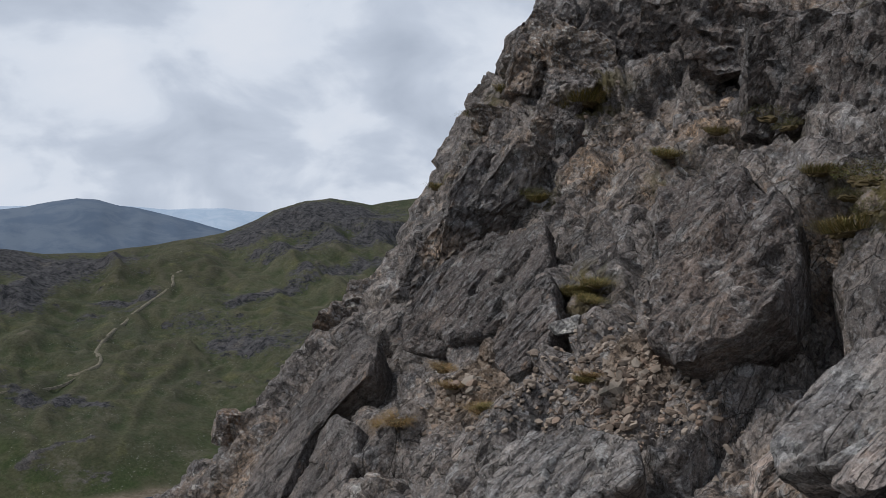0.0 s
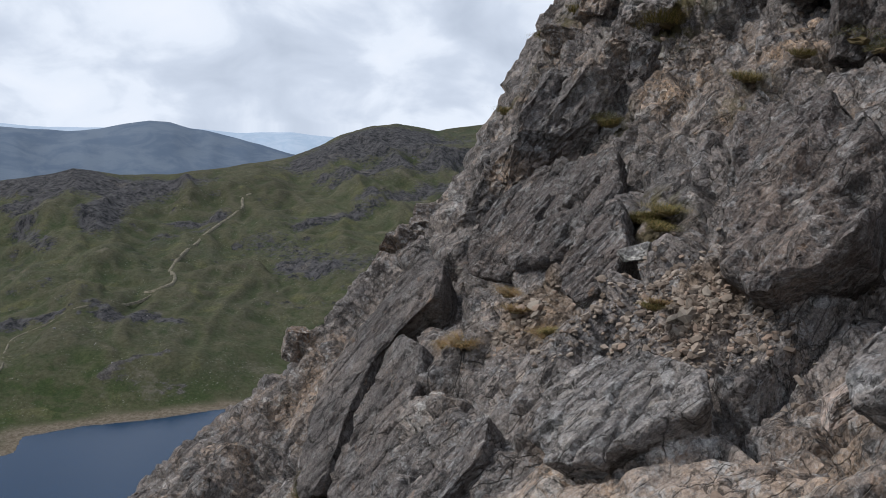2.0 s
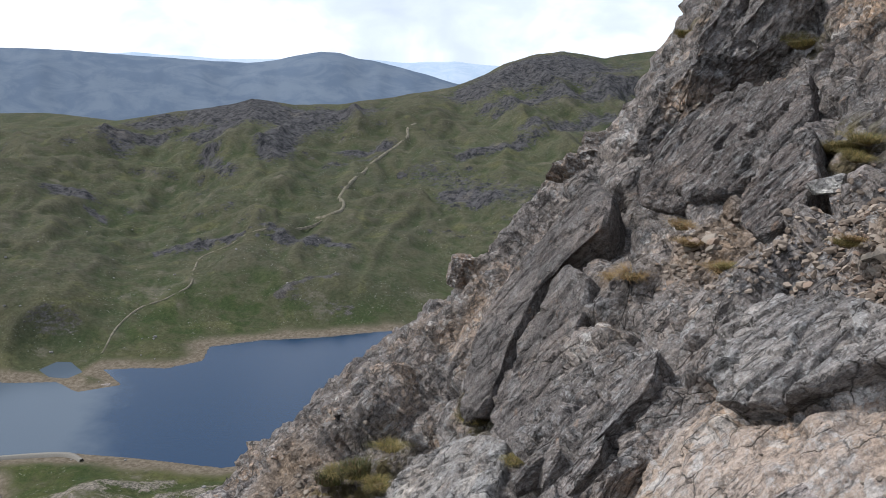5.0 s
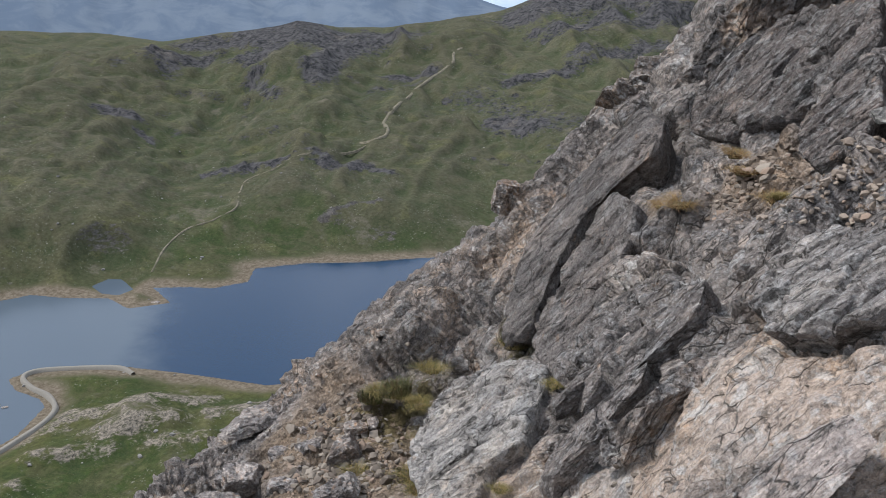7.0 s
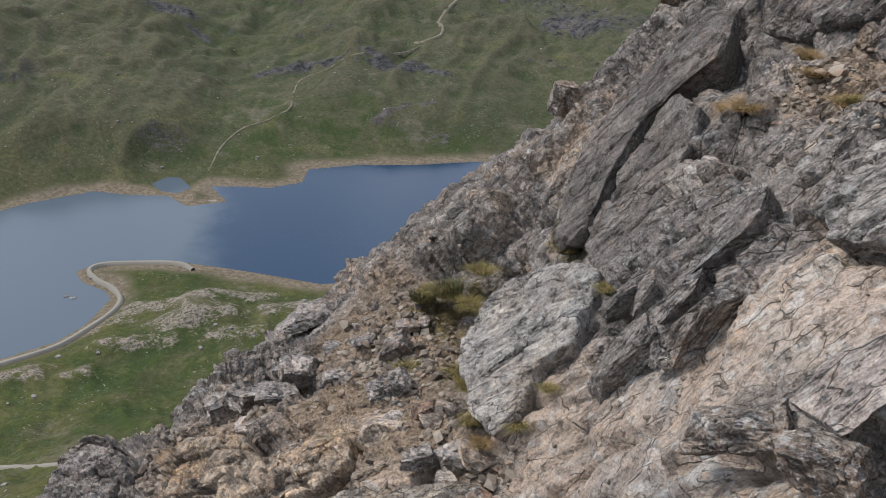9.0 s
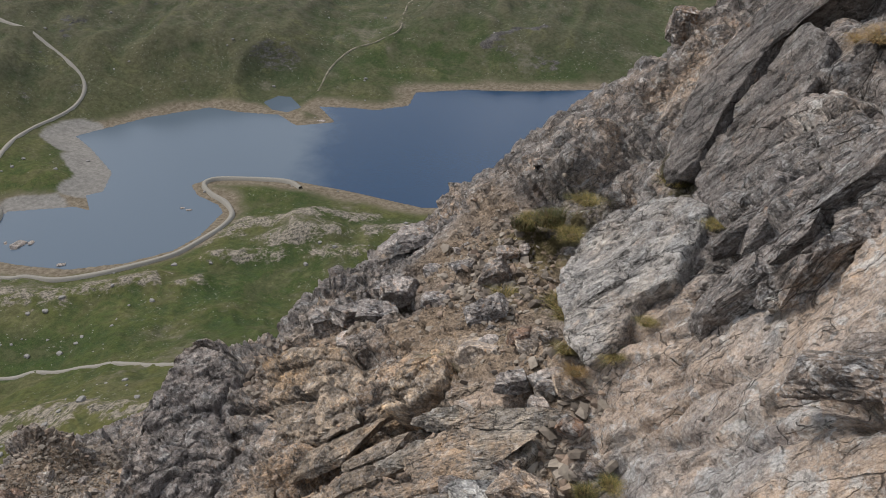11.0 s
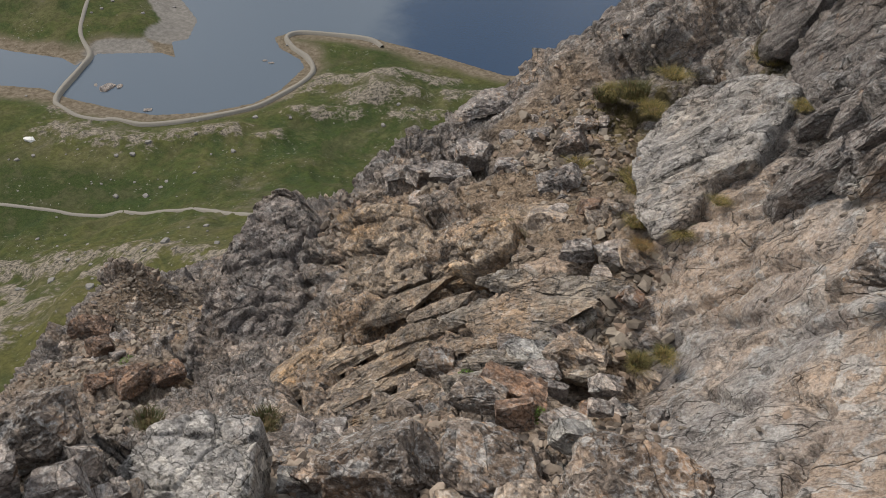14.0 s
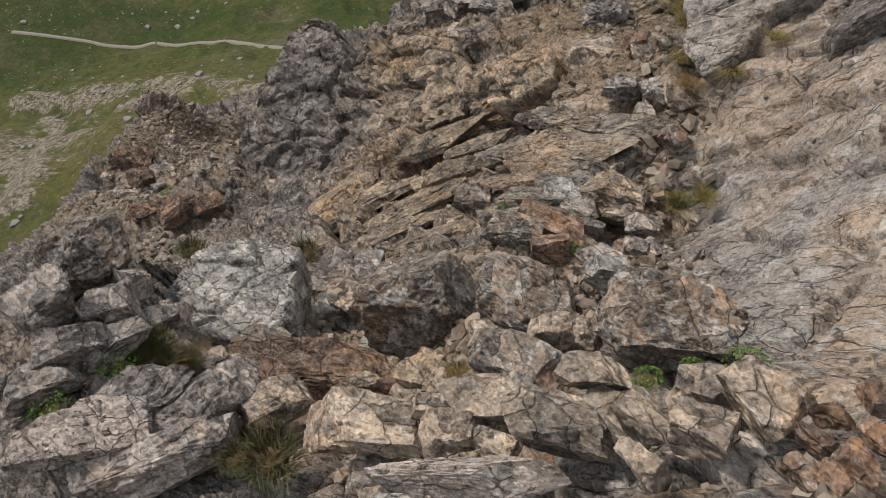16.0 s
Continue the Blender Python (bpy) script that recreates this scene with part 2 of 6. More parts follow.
    narrow = m.math("MULTIPLY", m.ramp(m.cells(5.2, "DISTANCE_TO_EDGE", fine_bent), 0.004, 0.024, 1.0, 0.0), m.ramp(m.noise(1.9, 6.0, 0.7), 0.47, 0.56, 0.0, 0.85))
    cracks = m.math("MAXIMUM", wide, narrow)
    if not loose:
        leafed = m.noise(4.2, 3.5, 0.55, m.stretch((0.22, 1.7, 1.2), (8, -46, 14)), 0.0)
        folia = m.math("MULTIPLY", m.ramp(m.math("ABSOLUTE", m.math("SUBTRACT", leafed, 0.5)), 0.002, 0.008, 1.0, 0.0), m.ramp(m.noise(2.4, 5.0, 0.7), 0.50, 0.58, 0.0, 0.5))
        cracks = m.math("MAXIMUM", cracks, folia)
    c = m.mix(m.math("MULTIPLY", cracks, 0.45 if loose else 0.75), c, (0.020, 0.018, 0.017))
    if sheet:
        up = m.facing_up()
        c = m.mix(m.math("MULTIPLY", m.attr("dark"), 0.5), c, m.mix(0.5, c, (0.05, 0.047, 0.048)))
        earth = m.mix(m.ramp(m.noise(26.0, 7.0, 0.85), 0.36, 0.64), (0.085, 0.062, 0.045), (0.33, 0.25, 0.18))
        c = m.mix(m.math("MULTIPLY", m.attr("soil"), m.ramp(m.math("ADD", up, m.math("MULTIPLY", patch, 0.4)), 0.12, 0.42)), c, earth)
        moss = m.mix(m.noise(26.0, 6.0, 0.75), (0.025, 0.028, 0.010), (0.17, 0.135, 0.05))
        c = m.mix(m.math("MULTIPLY", m.attr("moss"), m.ramp(m.noise(3.5, 7.0, 0.7), 0.44, 0.54)), c, moss)
    m.color(c)
    k = 0.6 if loose else 1.0
    h = m.math("ADD", m.math("MULTIPLY", large, 0.6 * k), m.math("MULTIPLY", mid, 1.25 * k))
    h = m.math("ADD", h, m.math("ADD", m.math("MULTIPLY", fine, 1.25 * k), m.math("MULTIPLY", chip, 1.0 * k)))
    h = m.math("MULTIPLY", h, calm)
    h = m.math("ADD", h, m.math("ADD", m.math("MULTIPLY", spot, 0.020), m.math("MULTIPLY", grain, 0.005)))
    h = m.math("ADD", h, m.math("ADD", m.math("MULTIPLY", streak, 0.05), m.math("MULTIPLY", m.math("MAXIMUM", cracks, pit), -0.014)))
    return m.bump(h, 1.0, 1.0).m


ROCK_SHEET = rock_material("weathered_hillside_rock", sheet=True)
GREY = rock_material("grey_volcanic_rock", (0.178, 0.155, 0.146), warmth=0.6, even=0.2)
LICHENED = rock_material("lichened_grey_rock", (0.189, 0.151, 0.125), (0.27, 0.145, 0.065), 0.6, 0.8, loose=True)
CREAM = rock_material("cream_broken_rock", (0.375, 0.300, 0.238), (0.40, 0.235, 0.115), 0.65, 0.5, loose=True)
RUSTY = rock_material("rusty_red_rock", (0.203, 0.120, 0.078), (0.22, 0.105, 0.05), 0.7, 0.3, loose=True)
LOOSE_PALE = rock_material("pale_loose_rock", (0.351, 0.343, 0.328), (0.46, 0.37, 0.27), 0.3, 0.7, loose=True)
LOOSE_GREY = rock_material("grey_loose_rock", (0.300, 0.263, 0.244), (0.33, 0.20, 0.11), 0.55, 0.65, loose=True)
PALE = rock_material("pale_grey_slab_rock", (0.285, 0.268, 0.256), (0.38, 0.30, 0.235), 0.65, 0.55, even=0.5)
BULGE = rock_material("light_grey_outcrop_rock", (0.224, 0.205, 0.197), (0.42, 0.31, 0.235), 0.4, 0.65, even=0.3)
OCHRE = rock_material("ochre_crag_rock", (0.263, 0.202, 0.147), (0.40, 0.245, 0.115), 0.85, 0.35, loose=True)
PINK = rock_material("pinkish_slab_rock", (0.416, 0.353, 0.323), (0.55, 0.40, 0.31), 0.75, 0.55, even=0.7)
CREAM_SLAB = rock_material("cream_ledge_rock", (0.264, 0.225, 0.183), (0.42, 0.275, 0.165), 0.7, 0.4, even=0.4)
LILAC = rock_material("lilac_grey_crag_rock", (0.205, 0.178, 0.168), (0.44, 0.335, 0.255), 0.5, 0.45, even=0.4)
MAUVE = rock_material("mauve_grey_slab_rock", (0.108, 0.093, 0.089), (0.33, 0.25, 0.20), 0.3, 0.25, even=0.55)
WHITE_ROCK = rock_material("whitish_cracked_rock", (0.47, 0.455, 0.44), (0.50, 0.44, 0.37), 0.4, 0.5, even=0.6)
# dark rock, its tint lowered further for the shade under the overhanging wall
SHADY = rock_material("shaded_purple_grey_rock", (0.093, 0.076, 0.072), (0.34, 0.25, 0.195), 0.35, 0.4)


def meadow_material():
    m = Mat("upland_grass_and_rock", 1.0)
    m.b.inputs["Specular IOR Level"].default_value = 0.05
    big = m.noise(0.007, 7.0, 0.62, dist=0.6)
    mid = m.noise(0.04, 8.0, 0.7, dist=0.4)
    small = m.noise(0.3, 7.0, 0.72)
    tussock = m.noise(1.3, 5.0, 0.7)
    far_off = m.attr("cliff")
    # far slope and cliff colours carry a slight painted blue-grey haze
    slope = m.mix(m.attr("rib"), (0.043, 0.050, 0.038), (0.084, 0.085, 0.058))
    slope = m.mix(m.ramp(big, 0.40, 0.60, 0.0, 0.6), slope, (0.062, 0.068, 0.040))
    near = m.mix(m.ramp(big, 0.38, 0.6), (0.030, 0.046, 0.014), (0.088, 0.086, 0.032))
    c = m.mix(far_off, near, slope)
    c = m.mix(m.ramp(mid, 0.46, 0.60, 0.0, 0.45), c, (0.092, 0.080, 0.052))
    c = m.mix(m.math("MULTIPLY", m.attr("heath"), m.ramp(mid, 0.36, 0.56, 0.75, 0.25)), c, (0.070, 0.060, 0.048))
    c = m.mix(m.math("MULTIPLY", m.attr("lush"), m.ramp(mid, 0.4, 0.56, 0.8, 0.15)), c, (0.032, 0.056, 0.016))
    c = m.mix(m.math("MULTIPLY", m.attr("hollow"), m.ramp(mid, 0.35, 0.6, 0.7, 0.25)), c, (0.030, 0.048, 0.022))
    # yellow-green patches painted on as sunlit grass, scattered at random
    c = m.mix(m.ramp(m.noise(0.022, 8.0, 0.72, dist=0.5), 0.55, 0.64, 0.0, 0.6), c, (0.104, 0.102, 0.050))
    c = m.mix(m.ramp(small, 0.35, 0.66, 0.0, 0.75), c, m.mix(0.65, c, (0.012, 0.017, 0.007)))
    c = m.mix(m.ramp(m.noise(0.11, 8.0, 0.74, dist=0.4), 0.52, 0.62, 0.0, 0.4), c, (0.022, 0.032, 0.014))
    c = m.mix(m.ramp(tussock, 0.4, 0.7, 0.0, 0.5), c, m.mix(0.5, c, (0.125, 0.115, 0.06)))
    stony = m.math("MULTIPLY", m.ramp(m.noise(0.45, 6.0, 0.7), 0.60, 0.65), m.ramp(m.noise(0.03, 5.0, 0.65), 0.46, 0.58))
    c = m.mix(m.math("MULTIPLY", stony, 0.7), c, (0.22, 0.205, 0.185))
    grit = m.noise(0.55, 7.0, 0.75)
    band = m.noise(0.12, 8.0, 0.72, m.stretch((1.0, 1.0, 3.0)), 0.3)
    near_stone = m.mix(m.ramp(grit, 0.34, 0.64), (0.034, 0.034, 0.028), (0.235, 0.205, 0.17))
    cliff = m.mix(m.ramp(m.noise(0.07, 9.0, 0.78, m.stretch((1.6, 1.6, 0.35))), 0.38, 0.62), (0.018, 0.019, 0.021), (0.080, 0.077, 0.080))
    stone = m.mix(m.attr("cliff"), near_stone, cliff)
    c = m.mix(m.ramp(m.math("ADD", m.attr("crag"), m.math("MULTIPLY", m.math("SUBTRACT", band, 0.5), 3.0)), 0.40, 0.80), c, stone)
    scree = m.math("MULTIPLY", m.ramp(m.noise(0.02, 6.0, 0.7), 0.58, 0.68), m.ramp(small, 0.4, 0.55))
    c = m.mix(m.math("MULTIPLY", scree, 0.45), c, (0.16, 0.14, 0.12))
    c = m.mix(m.attr("shore"), c, m.mix(m.ramp(small, 0.3, 0.7), (0.075, 0.06, 0.042), (0.175, 0.148, 0.115)))
    c = m.mix(m.attr("beach"), c, m.mix(m.ramp(small, 0.3, 0.7), (0.115, 0.108, 0.10), (0.19, 0.18, 0.168)))
    m.color(c)
    return m.bump(m.math("ADD", small, m.math("MULTIPLY", mid, 2.0)), 0.5, 1.0).m


MEADOW = meadow_material()

# ---- the near hillside ----
BASE = (-3.408, 1.017, 0.299)
FOLDS = [
    (252, -2.2, 0.387),
    (106, 15.1, -0.544),
    (242, 2.7, -0.506),
    (33, 5.5, 0.092),
    (3, 3.1, 0.070),
    (190, 2.4, 0.320),
    (162, 11.7, -0.441),
    (60, 14.3, -0.135),
    (340, 5.1, 0.391),
    (290, 2.2, -0.163),
    (311, -2.3, 0.331),
    (250, 9.8, 0.751),
    (113, 24.1, -1.520),
    (112, 12.2, -0.288),
    (275, -1.6, 0.022),
    (161, 15.0, 0.671),
    (188, 15.5, -0.724),
    (356, 0.7, -0.619),
]
HUMMOCKS_FIRST = [
    (-2.4, 7.4, 1.2, -1.21),
    (-1.5, 4.8, 1.2, -0.74),
    (2.1, 10.5, 1.1, -0.67),
    (-1.1, 18.1, 2.3, -1.34),
    (0.2, 9.0, 1.1, -0.95),
    (-0.7, 15.0, 1.3, -0.99),
    (-4.0, 0.9, 1.1, 1.52),
    (-3.3, 8.5, 1.3, -0.64),
    (-12.1, 11.0, 2.4, -1.35),
    (-8.0, 7.9, 1.4, 0.39),
    (-7.4, 5.0, 1.2, -1.28),
    (1.5, 2.6, 1.2, 0.12),
    (0.1, 2.8, 1.1, -0.97),
    (-3.7, 3.9, 1.1, -0.47),
    (-16.0, 6.8, 1.6, 0.96),
    (1.7, 4.6, 1.2, -0.54),
    (1.2, 7.3, 1.2, -0.47),
]
HUMMOCKS_SECOND = [
    (0.8, 14.2, 1.1, 0.71),
    (2.4, 15.0, 1.3, 0.88),
    (-3.2, 0.1, 1.2, 0.82),
    (-0.1, 6.5, 1.1, -0.35),
    (-6.0, 8.6, 1.2, -0.48),
    (-1.7, 3.7, 1.1, -1.1),
    (-10.9, 4.4, 1.7, -1.11),
    (-15.0, 5.7, 1.4, 0.57),
    (3.6, 9.4, 1.1, -0.75),
    (-0.6, 2.0, 1.2, 0.36),
    (-13.9, 2.8, 1.4, 0.65),
    (-9.7, 8.6, 1.2, -1.11),
    (-10.7, 12.8, 2.7, -1.26),
    (-11.9, 6.7, 1.1, -1.3),
    (4.9, 12.6, 2.3, -0.86),
    (-14.0, 8.5, 1.4, -0.96),
    (-2.2, 3.3, 1.1, 0.91),
]
# the notches and knuckles of the crest
HUMMOCKS_CREST = [
    (0.9, 14.5, 0.73, -0.41),
    (0.2, 14.2, 0.71, 0.54),
    (-0.2, 13.8, 0.69, -0.07),
    (-1.1, 13.4, 0.67, -0.73),
    (-1.9, 13.4, 0.68, -0.16),
    (-2.0, 12.9, 0.65, -0.07),
    (-2.7, 13.0, 0.67, -0.07),
    (-3.1, 14.0, 0.72, -0.14),
    (-3.6, 13.6, 0.70, -0.36),
    (-3.7, 12.8, 0.67, -0.26),
    (-5.2, 13.5, 0.72, 0.21),
    (-5.0, 12.1, 0.65, 0.11),
    (-5.4, 11.9, 0.65, -0.13),
    (-5.8, 11.6, 0.65, -0.26),
    (-6.7, 11.8, 0.68, -0.22),
    (-7.8, 12.4, 0.73, -0.10),
    (-7.3, 10.0, 0.62, -0.09),
    (-7.5, 9.0, 0.59, 0.23),
    (-7.2, 8.0, 0.54, 0.48),
    (-7.6, 8.0, 0.55, -0.07),
    (-15.7, 14.4, 0.90, 0.58),
    (-17.3, 11.6, 0.90, -0.65),
    (-15.6, 7.7, 0.87, 0.66),
    (-16.2, 6.1, 0.87, -0.34),
    (-0.7, 13.7, 0.69, 0.09),
    (-2.0, 14.4, 0.73, 0.07),
    (-3.9, 13.3, 0.69, -0.25),
    (-6.3, 11.0, 0.64, 0.09),
    (-7.3, 7.7, 0.53, -0.16),
    (-16.0, 15.0, 0.90, 0.45),
    (-16.3, 12.1, 0.90, 0.18),
    (-16.0, 10.7, 0.90, -0.40),
    (-16.5, 11.0, 0.90, -0.19),
    (-0.8, 14.6, 0.73, 0.17),
    (-1.3, 12.3, 0.62, 0.13),
    (0.9, 13.9, 0.70, -0.06),
]
HUMMOCKS = HUMMOCKS_FIRST + HUMMOCKS_SECOND + HUMMOCKS_CREST


def hillside(x, y):
    """Height of the steep hillside from the eye: a tilted plane with folds and hummocks."""
    z = BASE[0] + BASE[1] * x + BASE[2] * y
    for a, d, k in FOLDS:
        u = (x * math.cos(radians(a)) + y * math.sin(radians(a)) - d) / 0.35
        z = z + k * 0.35 * np.logaddexp(0, u)
    for hx, hy, r, k in HUMMOCKS:
        z = z + k * np.exp(-((x - hx) ** 2 + (y - hy) ** 2) / r ** 2)
    return z


LICHEN_BOULDERS = [
    (-0.61, 1.95, -2.95, 0.28, 0.17, 0.15, 14, 0),
    (-1.41, 2.10, -3.65, 0.29, 0.18, 0.15, 32, 0),
    (-2.12, 2.00, -4.18, 0.34, 0.24, 0.27, 45, -20),
    (-1.09, 1.55, -3.21, 0.20, 0.12, 0.09, 32, 0),
    (-3.50, 0.87, -3.66, 0.25, 0.17, 0.17, 75, 0),
    (-2.06, 2.95, -4.34, 0.21, 0.11, 0.07, 33, 0),
    (-3.16, 3.94, -5.59, 0.19, 0.12, 0.10, 38, 0),
]
ROW_BLOCKS = [
    (-1.50, 1.04, -3.54, 0.27, 0.15, 0.11, 53, 5),
    (-2.17, 0.96, -4.02, 0.20, 0.12, 0.11, 64, -5),
    (-0.41, 1.20, -2.46, 0.10, 0.08, 0.09, 14, 0),
    (-0.63, 1.14, -2.66, 0.17, 0.10, 0.08, 24, -5),
    (-0.31, 1.44, -2.46, 0.10, 0.07, 0.07, 9, 0),
    (-0.14, 1.40, -2.29, 0.11, 0.08, 0.08, 2, 5),
    (-0.24, 1.20, -2.31, 0.10, 0.07, 0.07, 7, 0),
    (-1.05, 1.08, -3.10, 0.12, 0.07, 0.05, 40, 0),
    (-0.80, 1.01, -2.82, 0.07, 0.05, 0.05, 34, 0),
    (-0.33, 1.04, -2.35, 0.08, 0.04, 0.04, 13, 0),
]
CREAM_BLOCKS = [
    (-1.06, 1.83, -3.29, 0.10, 0.07, 0.07, 28, 15),
    (-1.45, 1.86, -3.68, 0.10, 0.06, 0.04, 36, 0),
    (-0.88, 1.78, -3.11, 0.05, 0.05, 0.07, 24, -12),
    (-0.73, 1.49, -2.86, 0.12, 0.07, 0.06, 23, 0),
    (-1.00, 1.28, -3.09, 0.20, 0.10, 0.05, 35, 3),
    (-1.29, 1.22, -3.38, 0.09, 0.06, 0.05, 43, 0),
    (-1.92, 1.34, -4.02, 0.09, 0.05, 0.04, 53, 0),
    (-2.65, 0.91, -4.06, 0.10, 0.06, 0.06, 70, 0),
    (-2.58, 1.00, -4.12, 0.07, 0.06, 0.07, 67, 0),
    (-1.93, 4.26, -5.03, 0.22, 0.15, 0.15, 23, 30),
    (-1.54, 4.00, -4.83, 0.11, 0.06, 0.04, 20, 0),
]
RED_BLOCKS_FIRST = [
    (-2.32, 1.35, -4.27, 0.39, 0.19, 0.08, 58, 4),
    (-1.97, 3.24, -4.47, 0.25, 0.13, 0.09, 30, 4),
    (-1.71, 2.85, -4.15, 0.14, 0.09, 0.07, 29, 0),
    (-1.85, 4.88, -4.78, 0.1, 0.07, 0.06, 20, 20),
    (-2.72, 5.78, -4.76, 0.11, 0.08, 0.07, 24, 0),
    (-7.63, 3.72, -8.55, 0.24, 0.15, 0.13, 64, 20),
    (-7.82, 3.34, -8.4, 0.24, 0.16, 0.15, 66, 0),
    (-8.32, 3.13, -8.63, 0.22, 0.14, 0.12, 69, 0),
    (-14.13, 5.62, -13.06, 0.44, 0.27, 0.22, 68, 0),
]
RED_BLOCKS_SECOND = [
    (-12.83, 5.11, -12.49, 0.25, 0.23, 0.31, 68, 10),
    (0.11, 1.16, -1.98, 0.05, 0.03, 0.03, -9, 5),
    (0.01, 1.25, -2.12, 0.05, 0.03, 0.03, -4, 0),
    (0.13, 1.29, -2.03, 0.05, 0.03, 0.03, -9, 0),
    (0.02, 1.37, -2.16, 0.04, 0.03, 0.04, -4, 0),
    (0.09, 1.5, -2.16, 0.05, 0.03, 0.03, -7, 0),
    (0.02, 1.11, -2.06, 0.05, 0.03, 0.03, -5, 0),
    (0.08, 1.11, -2.0, 0.04, 0.03, 0.02, -8, 0),
]
RED_BLOCKS = RED_BLOCKS_FIRST + RED_BLOCKS_SECOND
PALE_SLABS = [
    (-3.23, 1.79, -4.70, 0.18, 0.11, 0.10, 60, 0),
    (-2.75, 1.91, -4.68, 0.15, 0.08, 0.06, 54, 5),
    (-2.24, 4.12, -5.10, 0.26, 0.13, 0.07, 27, 0),
    (0.98, 6.51, -1.01, 0.13, 0.10, 0.06, -9, -8),
        (-1.29, 2.84, -4.06, 0.15, 0.07, 0.10, 23, 0),
]
LEFT_ROCKS = [
    (-3.30, 0.48, -3.62, 0.16, 0.13, 0.16, 81, 0),
    (-3.23, 0.91, -3.80, 0.12, 0.09, 0.11, 73, 8),
    (-3.06, 0.44, -3.69, 0.19, 0.11, 0.09, 81, 0),
    (-3.14, 0.72, -3.74, 0.15, 0.10, 0.09, 76, 0),
    (-3.00, 0.89, -3.91, 0.10, 0.07, 0.07, 72, 0),
    (-2.42, 0.68, -3.94, 0.25, 0.14, 0.12, 73, -12),
    (-2.65, 0.42, -3.83, 0.29, 0.14, 0.07, 80, -4),
    (-2.99, 0.23, -3.72, 0.16, 0.09, 0.08, 85, 0),
    (-2.96, 0.58, -3.77, 0.18, 0.10, 0.07, 78, 0),
    (-2.66, 1.99, -4.64, 0.11, 0.08, 0.08, 52, 0),
    (-2.33, 0.35, -3.91, 0.39, 0.12, 0.16, 79, -10),
]
PATH_STONES_FIRST = [
    (-3.66, 6.85, -5.42, 0.24, 0.15, 0.09, 28, -10),
    (-6.37, 9.58, -6.57, 0.4, 0.23, 0.1, 33, -5),
    (-6.11, 7.56, -6.74, 0.28, 0.19, 0.16, 39, 0),
    (-5.51, 7.35, -6.35, 0.27, 0.17, 0.12, 36, 0),
    (-4.49, 7.14, -5.73, 0.17, 0.11, 0.09, 32, 0),
    (-4.03, 7.82, -5.57, 0.18, 0.14, 0.15, 27, -30),
    (-4.64, 8.1, -5.78, 0.17, 0.1, 0.06, 29, 0),
    (-4.09, 8.31, -5.54, 0.15, 0.1, 0.07, 26, 0),
]
PATH_STONES_SECOND = [
    (-2.18, 5.22, -4.71, 0.11, 0.08, 0.07, 22, 20),
    (-1.83, 4.87, -4.78, 0.11, 0.07, 0.05, 19, 20),
    (-2.19, 5.05, -4.83, 0.11, 0.07, 0.06, 22, 0),
    (-2.22, 5.26, -4.7, 0.13, 0.08, 0.07, 22, -20),
    (-2.12, 4.45, -5.09, 0.17, 0.09, 0.07, 24, 30),
    (-1.56, 3.96, -4.83, 0.13, 0.08, 0.06, 20, 0),
    (-1.38, 2.94, -4.1, 0.14, 0.07, 0.03, 23, 0),
    (-1.35, 3.34, -4.35, 0.09, 0.05, 0.05, 20, 0),
]
PATH_STONES_THIRD = [
    (-1.85, 3.7, -4.82, 0.09, 0.05, 0.05, 25, 0),
    (-2.47, 4.15, -5.16, 0.19, 0.1, 0.05, 30, 0),
    (-2.09, 3.96, -5.02, 0.14, 0.07, 0.05, 26, 0),
    (-2.09, 3.07, -4.43, 0.12, 0.06, 0.04, 33, 0),
    (-2.56, 5.28, -4.86, 0.15, 0.1, 0.08, 25, 0),
    (-5.59, 7.95, -6.4, 0.24, 0.19, 0.2, 35, 0),
    (-6.62, 7.53, -7.01, 0.25, 0.17, 0.14, 41, 0),
    (-5.4, 6.62, -6.37, 0.14, 0.1, 0.09, 39, 0),
]
PATH_STONES = PATH_STONES_FIRST + PATH_STONES_SECOND + PATH_STONES_THIRD
KNOBS = [
    (-1.04, 10.89, -1.19, 0.23, 0.20, 0.16, 5, -8),
    (-1.07, 10.60, -1.34, 0.22, 0.18, 0.13, 6, 0),
    (-1.20, 10.47, -1.50, 0.25, 0.22, 0.18, 6, 0),
    (-2.89, 10.92, -3.05, 0.20, 0.22, 0.24, 15, 0),
    (-1.48, 10.95, -1.61, 0.23, 0.19, 0.15, 7, 0),
    (0.79, 11.99, 1.11, 0.35, 0.32, 0.29, -4, 10),
    (2.09, 12.03, 1.99, 0.50, 0.48, 0.46, -10, -15),
    (1.54, 12.86, 2.25, 0.40, 0.47, 0.53, -7, 15),
]
LEDGE_BOULDERS = [
    (-0.05, 3.94, -2.85, 0.27, 0.17, 0.12, -1, -8),
    (0.32, 3.54, -2.67, 0.22, 0.14, 0.11, -7, 0),
]
UPPER_CRAG = [
    (3.38, 7.46, 1.19, 0.56, 0.38, 0.53, -24, -8),
    (3.02, 7.56, 1.01, 0.31, 0.23, 0.47, -22, 8),
    (3.48, 6.76, 1.03, 0.31, 0.25, 0.52, -27, 4),
    (3.75, 10.71, 2.09, 0.59, 0.37, 0.47, -19, 10),
    (3.31, 11.72, 2.37, 0.59, 0.38, 0.51, -16, 15),
    (2.62, 12.20, 2.38, 0.60, 0.42, 0.60, -12, 20),
]
